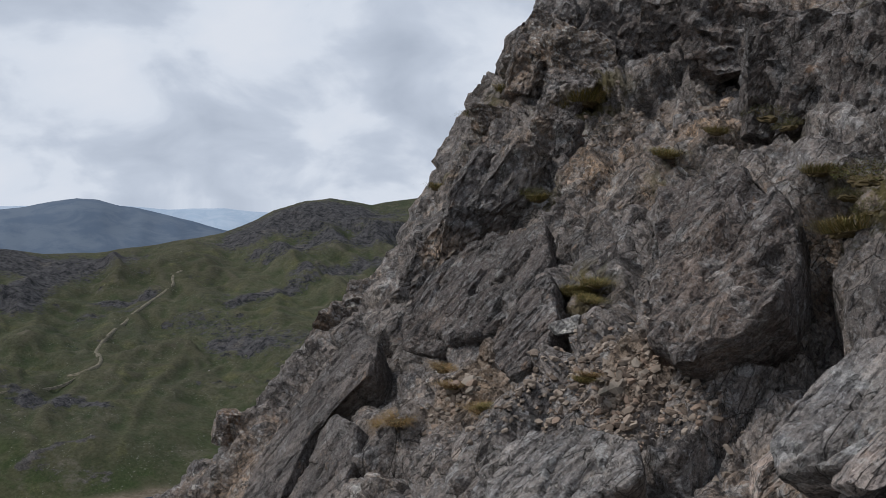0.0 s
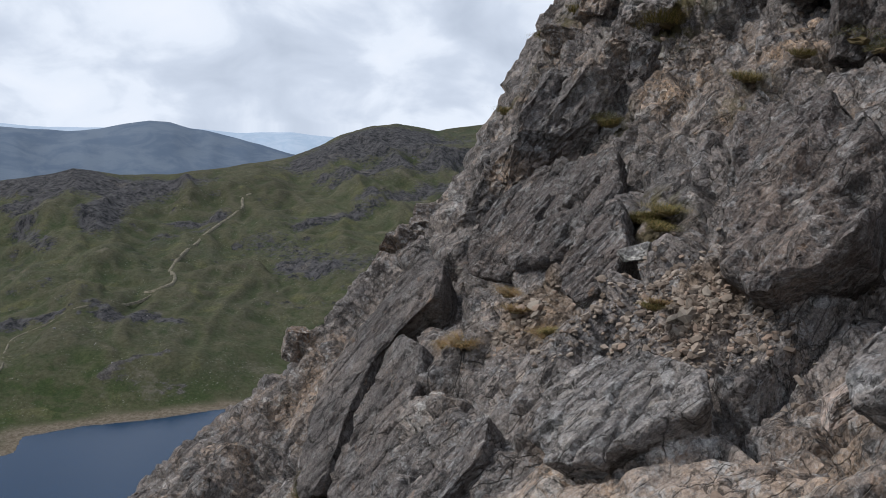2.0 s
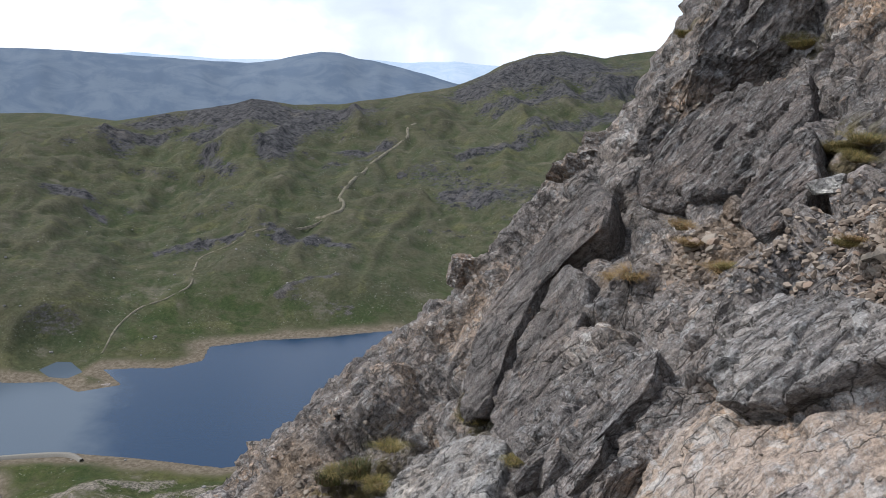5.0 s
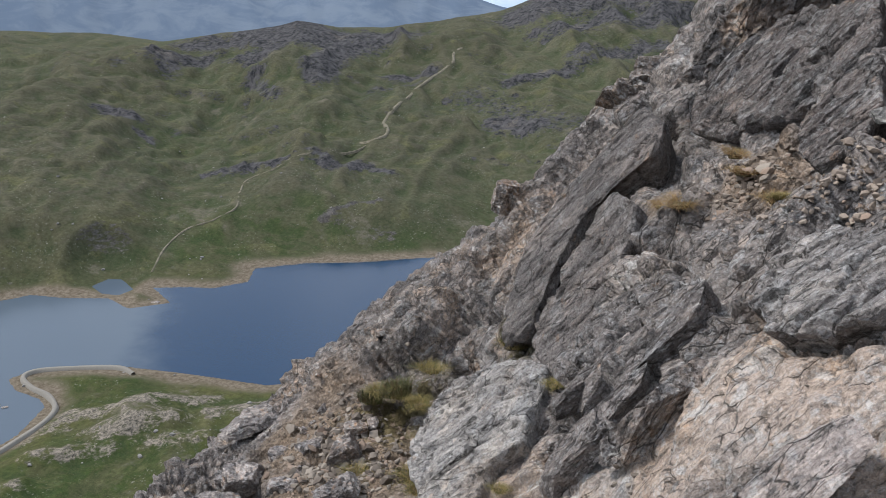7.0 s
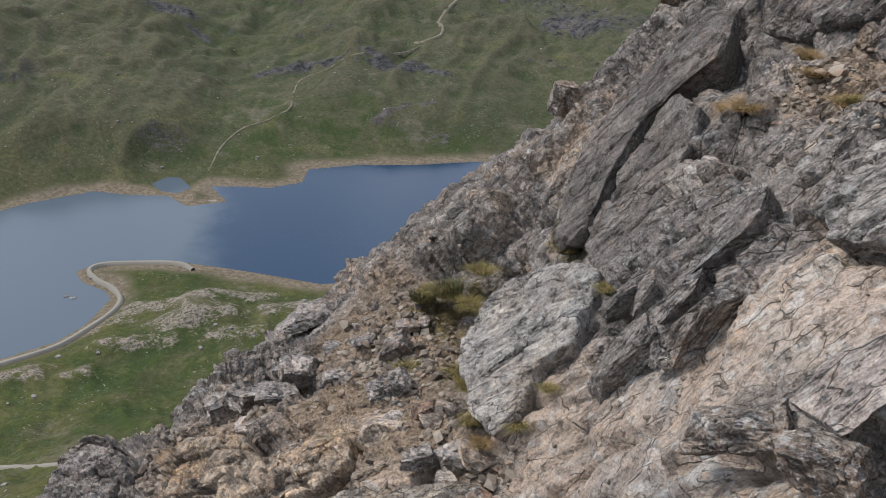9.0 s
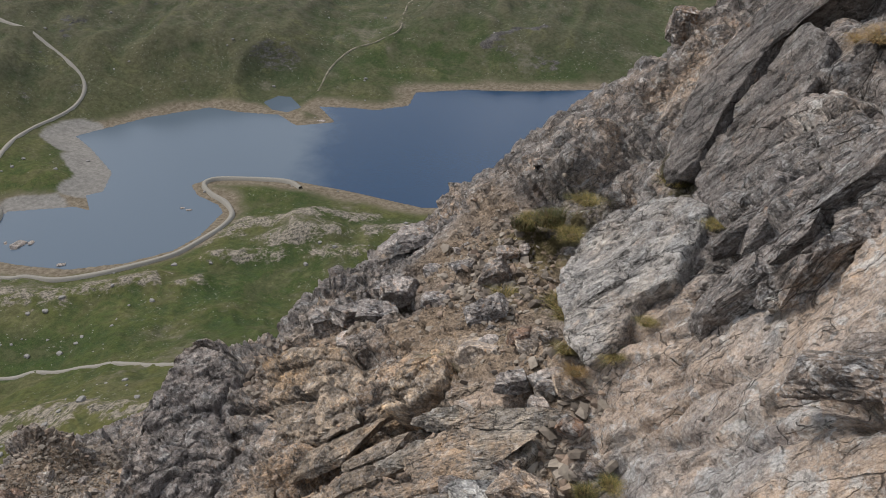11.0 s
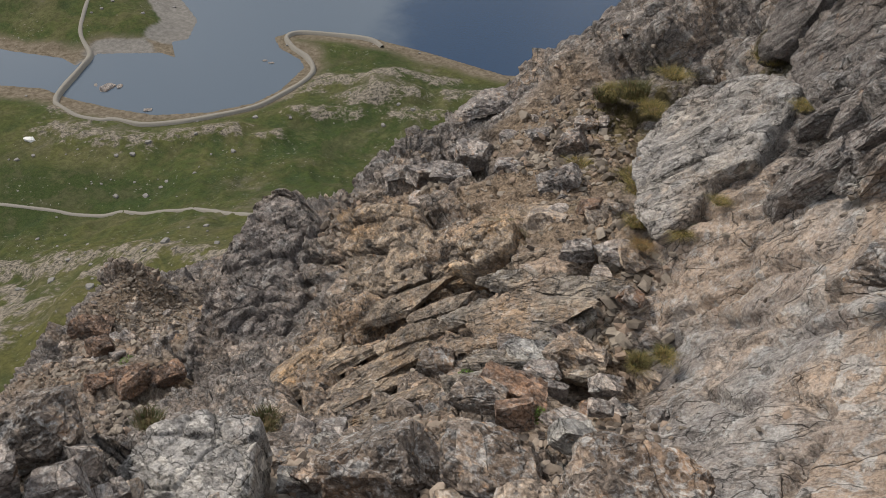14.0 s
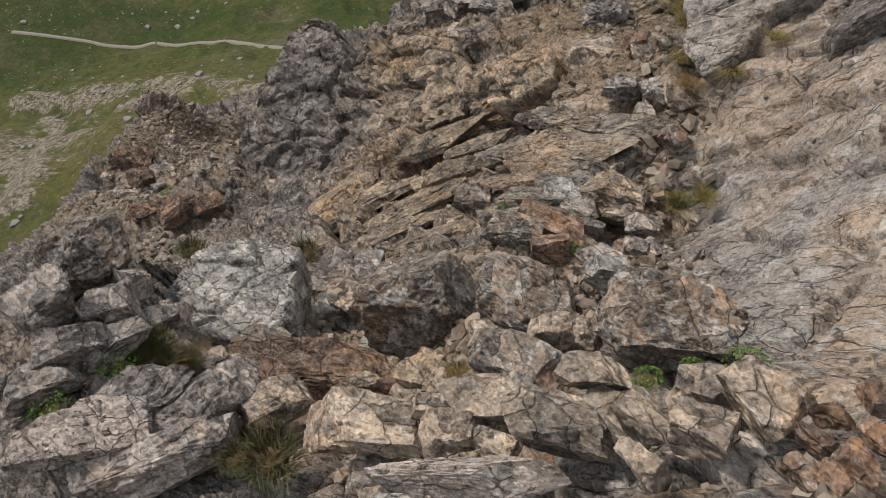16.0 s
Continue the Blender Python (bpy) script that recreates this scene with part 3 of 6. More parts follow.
CREST_CRAG = [
    (1.74, 13.08, 2.56, 0.46, 0.35, 0.55, -8, 20),
    (1.24, 12.52, 1.86, 0.30, 0.27, 0.48, -6, 22),
    (1.40, 10.40, 0.70, 0.32, 0.23, 0.43, -8, 20),
    (0.81, 10.14, 0.19, 0.31, 0.25, 0.52, -5, 25),
    (0.34, 10.62, 0.13, 0.22, 0.22, 0.51, -2, 30),
    (0.11, 10.09, -0.57, 0.31, 0.24, 0.48, -1, 26),
    (-0.23, 10.00, -0.97, 0.27, 0.20, 0.38, 1, 30),
    (0.55, 9.19, -0.91, 0.31, 0.24, 0.47, -3, 25),
    (1.68, 11.43, 1.40, 0.32, 0.24, 0.36, -8, 15),
]
PINK_PLATES = [
    (0.42, 3.84, -2.34, 0.33, 0.15, 0.03, 8),
    (1.67, 3.94, -1.23, 0.24, 0.12, 0.05, 5),
    (1.73, 3.27, -1.02, 0.22, 0.13, 0.05, 5),
]
RIB_PLATES = [
    (-0.43, 5.00, -2.85, 0.43, 0.09, 0.14, 2),
    (-0.73, 5.36, -3.10, 0.51, 0.09, 0.12, 0),
    (-0.89, 5.27, -3.38, 0.47, 0.10, 0.12, -3),
    (-0.35, 5.53, -2.53, 0.45, 0.12, 0.15, 0),
    (-0.70, 5.81, -2.85, 0.44, 0.09, 0.14, 3),
    (-0.94, 5.85, -3.11, 0.40, 0.08, 0.12, 0),
]
OCHRE_PLATES = [
    (-6.48, 6.46, -7.29, 1.21, 0.31, 0.22, -17),
    (-3.96, 5.60, -5.65, 0.57, 0.22, 0.24, 6),
    (-5.35, 5.38, -6.68, 1.12, 0.18, 0.20, -21),
    (-3.83, 6.06, -5.47, 0.98, 0.20, 0.14, -19),
    (-2.89, 5.32, -5.01, 0.47, 0.12, 0.15, -10),
    (-5.27, 5.86, -6.48, 0.80, 0.22, 0.18, -21),
    (-6.33, 6.02, -7.41, 0.91, 0.18, 0.20, -21),
    (-6.61, 8.20, -7.02, 0.49, 0.34, 0.20, 34),
]
STRATA_PLATES = [
    (-4.77, 3.92, -6.67, 0.66, 0.19, 0.06, 56),
    (-4.09, 3.70, -6.42, 0.70, 0.20, 0.06, 60),
    (-5.15, 4.10, -6.82, 0.47, 0.20, 0.06, 60),
    (-4.14, 4.12, -6.41, 0.71, 0.16, 0.07, 34),
    (-4.57, 4.85, -6.32, 0.62, 0.17, 0.07, 6),
    (-3.45, 3.46, -5.86, 0.63, 0.19, 0.06, 13),
    (-3.89, 4.79, -5.96, 0.43, 0.11, 0.06, -1),
    (-4.02, 4.52, -6.19, 0.53, 0.12, 0.07, 8),
]
LEDGE_PLATES = [
    (-2.83, 4.60, -5.30, 0.79, 0.16, 0.04, -13),
    (-2.85, 4.23, -5.38, 0.42, 0.11, 0.05, -5),
    (-2.76, 4.92, -5.12, 0.77, 0.10, 0.06, -19),
    (-2.44, 3.97, -5.11, 0.33, 0.16, 0.09, 40),
    (-2.29, 3.30, -4.66, 0.28, 0.14, 0.08, 55),
]
ROSE_PLATES = [
    (-2.66, 0.20, -3.76, 0.35, 0.12, 0.07, 61),
    (-2.70, 0.40, -3.80, 0.20, 0.06, 0.07, 77),
    (-0.95, 0.86, -2.98, 0.48, 0.04, 0.08, 1),
]
HEATHER = [
    (-5.99, 2.54, -7.13, 0.20),
    (-4.38, 2.87, -6.28, 0.18),
    (-1.47, 4.31, -4.79, 0.11),
    (-1.32, 4.33, -4.62, 0.09),
    (-1.86, 0.70, -3.79, 0.17),
    (-2.85, 0.74, -3.89, 0.15),
    (-2.73, 0.83, -4.00, 0.10),
    (-2.00, 0.59, -3.82, 0.10),
    (-1.38, 1.50, -3.56, 0.07),
    (-2.71, 0.82, -4.00, 0.08),
    (-2.83, 0.72, -3.89, 0.13),
    (-2.07, 8.27, -3.98, 0.19),
    (-2.03, 8.39, -3.79, 0.13),
    (-2.11, 8.31, -4.01, 0.18),
    (-1.77, 5.40, -4.30, 0.10),
    (-3.73, 8.80, -5.18, 0.27),
    (-4.08, 8.78, -5.35, 0.23),
]
FERNS = [
    (-0.51, 1.51, -2.70, 0.06),
    (-0.41, 1.64, -2.69, 0.05),
    (-0.25, 1.69, -2.60, 0.09),
    (-0.32, 1.29, -2.44, 0.05),
    (-2.41, 3.32, -4.73, 0.08),
    (-1.61, 2.96, -4.22, 0.07),
    (-2.89, 0.55, -3.78, 0.11),
    (-11.78, 5.09, -12.17, 0.18),
    (-0.36, 1.56, -2.60, 0.05),
    (-2.87, 0.17, -3.73, 0.11),
]
BILBERRY = [
    (2.92, 7.37, 0.75, 0.22),
    (2.93, 7.02, 0.64, 0.14),
    (2.88, 7.65, 0.81, 0.13),
    (2.94, 5.71, 0.17, 0.24),
    (2.78, 5.65, 0.04, 0.13),
    (2.81, 5.37, -0.06, 0.15),
    (2.84, 6.04, 0.23, 0.11),
    (1.10, 9.62, 0.03, 0.15),
    (0.63, 12.91, 1.36, 0.27),
    (1.09, 9.72, 0.07, 0.20),
    (-3.74, 8.82, -5.17, 0.22),
    (-4.04, 8.77, -5.33, 0.19),
]
GRASS = [
    (-3.02, 7.52, -5.49, 0.17),
    (-2.42, 6.06, -4.57, 0.11),
    (-2.17, 5.51, -4.51, 0.10),
    (-1.70, 5.36, -4.27, 0.11),
    (-1.50, 5.50, -3.98, 0.08),
    (-1.47, 4.28, -4.79, 0.09),
    (-1.28, 4.26, -4.58, 0.08),
    (-3.68, 8.74, -5.19, 0.16),
    (-3.29, 8.88, -4.83, 0.18),
    (-3.32, 8.52, -5.15, 0.16),
    (-3.68, 7.44, -5.56, 0.15),
    (-4.03, 8.88, -5.27, 0.16),
    (-2.07, 8.23, -4.02, 0.16),
    (-1.22, 6.11, -3.30, 0.08),
]
GRASS_UP = [
    (1.05, 7.34, -0.84, 0.15),
    (1.17, 7.15, -0.78, 0.15),
    (1.20, 6.78, -0.81, 0.12),
    (0.97, 7.32, -0.91, 0.14),
    (1.10, 7.25, -0.82, 0.15),
    (1.22, 7.08, -0.75, 0.12),
    (0.94, 7.15, -0.98, 0.10),
    (0.96, 5.54, -1.21, 0.09),
    (0.34, 6.52, -1.65, 0.09),
    (1.29, 7.01, -0.70, 0.15),
    (1.91, 11.35, 1.35, 0.36),
    (1.68, 11.37, 1.28, 0.24),
    (1.01, 12.80, 1.70, 0.27),
    (0.59, 13.00, 1.37, 0.27),
    (-0.07, 12.08, 0.20, 0.19),
    (1.12, 9.56, 0.03, 0.15),
    (2.17, 8.02, 0.46, 0.17),
    (2.58, 7.78, 0.66, 0.14),
    (4.44, 9.27, 1.88, 0.18),
    (2.79, 6.12, 0.23, 0.16),
    (2.66, 5.39, -0.17, 0.23),
]
DRY = [
    (0.08, 9.25, -1.48, 0.16),
    (0.30, 6.59, -1.68, 0.12),
    (-0.42, 7.46, -2.01, 0.16),
    (-0.59, 7.69, -2.11, 0.11),
    (1.00, 5.57, -1.18, 0.10),
    (0.08, 7.31, -1.65, 0.15),
    (0.00, 7.86, -1.61, 0.14),
    (-2.78, 0.71, -3.91, 0.10),
    (-2.77, 0.90, -4.03, 0.08),
    (-1.29, 1.42, -3.44, 0.07),
    (-1.99, 5.30, -4.54, 0.10),
]
WARM_FIRST = [
    (-4.1, 7.8, -5.6, 1.1, 0.85),
    (-2.5, 5.5, -4.7, 0.6, 0.85),
    (-4.3, 6.4, -5.7, 1.0, 0.85),
    (-6.1, 6.6, -6.9, 1.0, 0.9),
    (-3.0, 4.9, -5.3, 1.1, 0.9),
    (-4.3, 4.8, -6.2, 1.1, 0.8),
    (-4.8, 4.5, -6.6, 1.0, 0.85),
    (-2.5, 4.6, -5.1, 0.7, 0.9),
    (-2.4, 2.7, -4.6, 0.6, 0.7),
    (-3.4, 5.1, -5.4, 1.5, 0.55),
    (-4.0, 4.1, -6.4, 1.5, 0.5),
]
WARM_SECOND = [
    (-1.6, 3.1, -4.3, 0.7, 0.5),
    (-2.2, 1.6, -4.3, 0.8, 0.45),
    (-4.4, 5.4, -6.0, 1.4, 0.6),
    (0.4, 4.4, -2.1, 0.7, 0.8),
    (1.0, 4.0, -1.7, 0.5, 0.9),
    (0.7, 3.9, -2.0, 0.5, 0.9),
    (0.2, 4.7, -2.2, 0.5, 0.75),
    (-0.3, 4.6, -2.8, 0.5, 0.6),
    (-0.9, 4.8, -3.7, 0.5, 0.8),
    (-1.7, 5.2, -4.4, 0.5, 0.6),
    (-0.3, 3.3, -3.5, 0.5, 0.5),
]
WARM_THIRD = [
    (-1.0, 4.1, -4.2, 0.4, 0.6),
    (-5.8, 6.8, -6.7, 0.8, 0.75),
    (-6.7, 6.6, -7.4, 0.7, 0.6),
    (-2.7, 4.5, -5.2, 0.7, 0.7),
    (-5.6, 4.9, -7.0, 0.8, 0.5),
    (1.7, 9.2, 0.5, 0.5, 0.8),
    (2.6, 8.2, 0.8, 0.5, 0.8),
    (1.3, 5.5, -1.0, 0.3, 0.6),
    (0.2, 7.2, -1.6, 0.4, 0.7),
    (-3.0, 4.6, -5.4, 0.6, 0.7),
    (-1.4, 1.2, -3.5, 0.4, 0.5),
]
WARM = WARM_FIRST + WARM_SECOND + WARM_THIRD
SOIL_FIRST = [
    (0.0, 1.3, -2.2, 0.1, 1.0),
    (0.1, 1.2, -2.0, 0.2, 1.0),
    (0.1, 1.3, -2.1, 0.2, 1.0),
    (-13.9, 6.7, -13.4, 1.7, 1.0),
    (-8.1, 3.8, -8.9, 0.8, 1.0),
    (-1.8, 1.7, -4.0, 0.3, 1.0),
    (-3.0, 2.0, -4.8, 0.4, 1.0),
    (0.1, 1.2, -2.0, 0.2, 1.0),
    (-2.7, 0.6, -3.9, 0.3, 1.0),
    (-2.0, 1.3, -4.1, 0.3, 1.0),
    (-0.8, 1.8, -3.0, 0.2, 1.0),
    (-0.9, 1.4, -3.1, 0.2, 1.0),
    (-3.1, 0.5, -3.7, 0.3, 0.8),
    (-2.7, 1.9, -4.7, 0.4, 0.8),
    (-2.7, 0.6, -3.9, 0.3, 0.8),
]
SOIL_SECOND = [
    (-1.8, 1.6, -4.0, 0.4, 0.9),
    (-0.8, 1.6, -3.0, 0.3, 0.8),
    (-0.3, 1.1, -2.4, 0.2, 0.8),
    (-1.2, 1.0, -3.2, 0.3, 0.8),
    (-1.5, 3.2, -4.4, 0.3, 0.9),
    (-4.5, 8.5, -5.6, 0.7, 1.0),
    (-3.6, 7.7, -5.6, 0.6, 1.0),
    (-2.4, 5.6, -4.6, 0.4, 1.0),
    (-2.1, 5.1, -4.7, 0.2, 0.9),
    (-3.6, 7.2, -5.5, 0.5, 1.0),
    (-14.0, 7.4, -13.9, 1.7, 1.0),
    (-12.8, 5.7, -12.8, 1.4, 1.0),
    (-13.1, 4.4, -12.5, 1.3, 0.9),
    (-4.2, 7.5, -5.6, 0.4, 0.9),
]
SOIL_THIRD = [
    (-4.5, 6.7, -5.8, 0.6, 0.7),
    (-5.7, 6.9, -6.6, 0.7, 0.6),
    (0.1, 7.4, -1.6, 0.4, 0.8),
    (1.3, 5.5, -1.0, 0.3, 0.7),
    (-0.6, 7.8, -2.1, 0.3, 0.8),
    (-13.3, 6.4, -13.3, 1.2, 1.0),
    (-12.1, 4.5, -12.2, 1.0, 1.0),
    (-1.7, 1.6, -3.9, 0.2, 1.0),
    (0.0, 1.2, -2.1, 0.1, 0.9),
    (-1.7, 3.9, -4.9, 0.3, 0.9),
    (-2.8, 0.7, -3.9, 0.2, 0.9),
    (3.0, 9.9, 1.0, 0.6, 0.6),
    (1.2, 5.6, -1.0, 0.2, 0.7),
    (-3.0, 2.3, -5.0, 0.3, 0.6),
]
SOIL_PATH = [
    (-4.2, 7.0, -5.7, 0.9, 1.0),
    (-3.2, 6.4, -5.2, 0.7, 0.9),
    (-5.2, 8.6, -6.0, 0.9, 1.0),
    (-4.9, 9.6, -6.0, 0.8, 0.9),
    (-2.9, 5.8, -5.0, 0.5, 0.9),
    (-2.0, 4.4, -5.0, 0.4, 1.0),
    (-12.0, 5.2, -12.2, 1.6, 1.0),
    (-10.8, 4.6, -11.4, 1.4, 1.0),
    (-9.6, 4.2, -10.4, 1.2, 1.0),
    (-2.9, 2.6, -5.2, 0.5, 0.9),
]
SOIL = SOIL_PATH + SOIL_FIRST + SOIL_SECOND + SOIL_THIRD
GRAVEL_BEDS_FIRST = [
    (-4.3, 8.2, -5.6, 0.7, 1.0),
    (-3.6, 7.6, -5.6, 0.5, 1.0),
    (-2.4, 5.6, -4.6, 0.3, 1.0),
    (-2.0, 5.1, -4.7, 0.2, 1.0),
    (-4.3, 7.5, -5.7, 0.4, 1.0),
    (-5.7, 7.2, -6.6, 0.5, 0.8),
    (-2.0, 4.5, -5.0, 0.3, 1.0),
    (-2.3, 4.8, -5.0, 0.2, 0.6),
    (-13.4, 6.1, -13.1, 1.2, 1.0),
    (-12.8, 4.6, -12.4, 0.9, 1.0),
    (-15.0, 7.9, -14.1, 1.1, 0.9),
    (-7.5, 2.8, -8.1, 0.5, 1.0),
    (-3.0, 2.0, -4.8, 0.3, 1.0),
]
GRAVEL_BEDS_SECOND = [
    (-1.7, 3.5, -4.7, 0.3, 1.5),
    (-1.9, 4.4, -5.0, 0.2, 1.5),
    (-2.0, 4.9, -4.9, 0.2, 1.3),
    (-1.8, 1.7, -4.0, 0.2, 1.0),
    (0.1, 1.2, -2.1, 0.1, 1.0),
    (-2.7, 0.6, -3.9, 0.2, 1.0),
    (-1.7, 1.4, -3.8, 0.2, 1.0),
    (-1.9, 4.6, -5.0, 0.2, 1.0),
    (-7.2, 6.8, -7.6, 0.6, 0.5),
    (-3.2, 0.5, -3.7, 0.2, 0.8),
    (0.1, 7.3, -1.7, 0.3, 0.7),
    (1.1, 5.6, -1.1, 0.2, 0.7),
    (3.2, 9.9, 1.1, 0.5, 0.6),
]
GRAVEL_BEDS = GRAVEL_BEDS_FIRST + GRAVEL_BEDS_SECOND
LEDGE_BEDS = [
    (0.6, 6.0, -1.4, 0.3, 1.00),
    (1.2, 5.4, -1.1, 0.3, 1.00),
    (1.0, 6.0, -1.1, 0.3, 1.00),
    (1.0, 5.4, -1.2, 0.3, 1.00),
    (1.5, 5.1, -1.2, 0.2, 0.80),
    (1.2, 5.5, -1.1, 0.2, 1.00),
    (0.1, 7.3, -1.7, 0.3, 1.00),
    (3.0, 9.9, 1.0, 0.6, 0.80),
    (2.3, 10.8, 1.1, 0.4, 0.60),
]
MOSS = [
    (1.1, 7.2, -0.8, 0.4, 1.00),
    (2.9, 7.3, 0.7, 0.4, 1.00),
    (2.8, 5.5, 0.0, 0.5, 1.00),
    (1.9, 11.4, 1.4, 0.6, 0.90),
    (0.7, 12.8, 1.4, 0.6, 0.80),
    (1.1, 9.6, 0.0, 0.3, 0.80),
    (-0.1, 12.1, 0.2, 0.4, 0.80),
    (1.1, 5.5, -1.2, 0.2, 0.60),
    (-3.7, 8.8, -5.2, 0.8, 0.90),
    (-3.7, 7.6, -5.6, 0.4, 0.70),
    (-3.0, 7.4, -5.5, 0.3, 0.90),
    (-3.5, 5.9, -5.3, 0.4, 0.70),
    (-2.1, 8.3, -4.0, 0.4, 0.90),
    (-2.8, 0.7, -3.9, 0.3, 0.90),
    (-0.4, 1.6, -2.6, 0.2, 0.60),
    (2.1, 7.8, 0.3, 0.3, 0.70),
    (4.4, 9.3, 1.9, 0.5, 0.70),
]
SLAB_FIRST = [
    (-0.1, 3.0, -3.4, 0.5, 1.0),
    (-0.9, 3.8, -4.0, 0.6, 1.0),
    (-1.4, 4.8, -4.5, 0.5, 1.0),
    (-1.2, 4.7, -4.3, 0.6, 1.0),
    (-0.5, 3.7, -3.5, 0.7, 1.0),
    (-1.0, 4.8, -3.8, 0.6, 1.0),
    (-0.6, 4.8, -3.2, 0.6, 0.8),
    (-0.3, 3.7, -3.3, 0.7, 1.0),
    (-0.2, 3.8, -3.1, 0.6, 1.0),
    (0.4, 4.1, -2.2, 0.5, 1.0),
    (-1.7, 4.9, -4.7, 0.4, 0.9),
    (-1.6, 5.2, -4.3, 0.7, 1.0),
    (-0.7, 4.8, -3.5, 0.6, 1.0),
    (-0.5, 3.6, -3.6, 0.7, 1.0),
]
SLAB_SECOND = [
    (-1.2, 4.3, -4.5, 0.4, 0.8),
    (-2.3, 8.0, -4.7, 0.8, 1.0),
    (0.1, 4.5, -2.3, 0.5, 1.0),
    (-0.4, 4.4, -3.0, 0.5, 0.9),
    (-0.9, 4.9, -3.7, 0.5, 0.8),
    (0.8, 4.1, -1.9, 0.6, 1.0),
    (-0.1, 4.8, -2.4, 0.4, 0.8),
    (-2.0, 9.4, -2.9, 0.6, 0.9),
    (-1.2, 7.7, -2.9, 0.5, 0.9),
    (-2.8, 4.7, -5.2, 0.7, 0.8),
    (-0.4, 3.4, -3.6, 0.7, 1.0),
    (2.1, 5.8, -0.4, 0.5, 0.5),
    (2.0, 4.2, -1.0, 0.4, 0.8),
]
SLAB = SLAB_FIRST + SLAB_SECOND
# dark rock patches; on the upper wall they also paint in cloud shade
DARK = [
    (-1.3, 8.0, -2.8, 0.7, 0.80),
    (-0.5, 5.8, -2.6, 0.4, 0.60),
    (-2.1, 9.3, -3.1, 0.6, 0.60),
    (0.1, 1.2, -2.0, 0.2, 1.00),
    (1.2, 8.2, -0.4, 0.6, 0.90),
    (1.5, 6.7, -0.6, 0.4, 0.80),
    (2.5, 5.4, -0.4, 0.5, 1.00),
    (2.1, 5.8, -0.4, 0.5, 0.50),
    (1.9, 13.0, 2.4, 1.5, 0.70),
    (3.4, 12.2, 2.4, 1.4, 0.60),
    (3.6, 7.9, 1.3, 0.8, 0.80),
    (0.5, 12.1, 0.9, 0.9, 0.60),
    (0.1, 10.3, -0.5, 0.7, 0.40),
    (2.5, 4.8, -0.6, 0.3, 0.90),
    (-7.9, 6.3, -8.4, 1.0, 0.50),
]
BLOCK_FIELD = [
    (-3.0, 0.8, -3.8, 0.4, 1.00),
    (-3.0, 0.4, -3.7, 0.4, 1.00),
    (-2.8, 1.6, -4.6, 0.3, 1.00),
    (-1.9, 1.5, -4.0, 0.2, 1.00),
    (-0.7, 1.4, -2.8, 0.3, 1.00),
    (-0.2, 1.3, -2.3, 0.2, 1.00),
    (-2.5, 0.6, -3.9, 0.3, 1.00),
    (-3.7, 3.0, -5.9, 0.5, 1.00),
    (-1.5, 3.7, -4.7, 0.3, 1.00),
    (-1.2, 1.0, -3.3, 0.4, 1.00),
]
CRACKS_FIRST = {
    'buttress': (0.11, 0.7, [(-0.88, 9.23, -1.93), (-1.11, 8.79, -2.27), (-1.49, 9.02, -2.51), (-1.66, 8.73, -2.91), (-1.78, 8.53, -3.25), (-1.94, 8.41, -3.62), (-2.07, 8.27, -3.98)]),
    'bulge_foot': (0.05, 0.12, [(0.23, 4.83, -2.05), (0.53, 4.63, -1.85), (0.81, 4.52, -1.7), (1.06, 4.5, -1.57)]),
    'slab_foot': (0.14, 0.1, [(-3.44, 8.32, -5.33), (-3.06, 7.52, -5.5), (-2.03, 5.39, -4.5), (-1.71, 4.9, -4.68), (-1.6, 4.34, -4.89)]),
    'slab_lip': (0.08, 0.25, [(-1.32, 5.65, -3.67), (-1.16, 5.75, -3.41), (-1.36, 6.44, -3.38)]),
    'slab_seam': (0.03, 0.1, [(-1.11, 4.36, -4.29), (-0.59, 4.03, -3.56), (-0.24, 3.88, -3.12)]),
}
CRACKS_SECOND = {
    'slab_a': (0.04, 0.09, [(-0.52, 2.73, -3.57), (-0.27, 2.84, -3.48), (-0.26, 3.04, -3.49), (-0.23, 3.2, -3.44)]),
    'slab_b': (0.03, 0.08, [(-1.08, 3.97, -4.34), (-0.7, 3.54, -3.84), (-0.54, 3.58, -3.64), (-0.26, 3.35, -3.43)]),
    'slab_c': (0.04, 0.1, [(-1.63, 4.75, -4.72), (-1.27, 4.77, -4.3), (-0.99, 4.81, -3.86), (-0.68, 4.62, -3.44)]),
    'slab_d': (0.04, 0.09, [(-0.19, 1.63, -2.51), (-0.03, 1.76, -2.48), (0.1, 1.63, -2.27)]),
    'slab_e': (0.04, 0.1, [(-1.9, 5.43, -4.38), (-1.49, 5.46, -3.99), (-1.04, 5.48, -3.45), (-0.63, 5.27, -3.01)]),
}
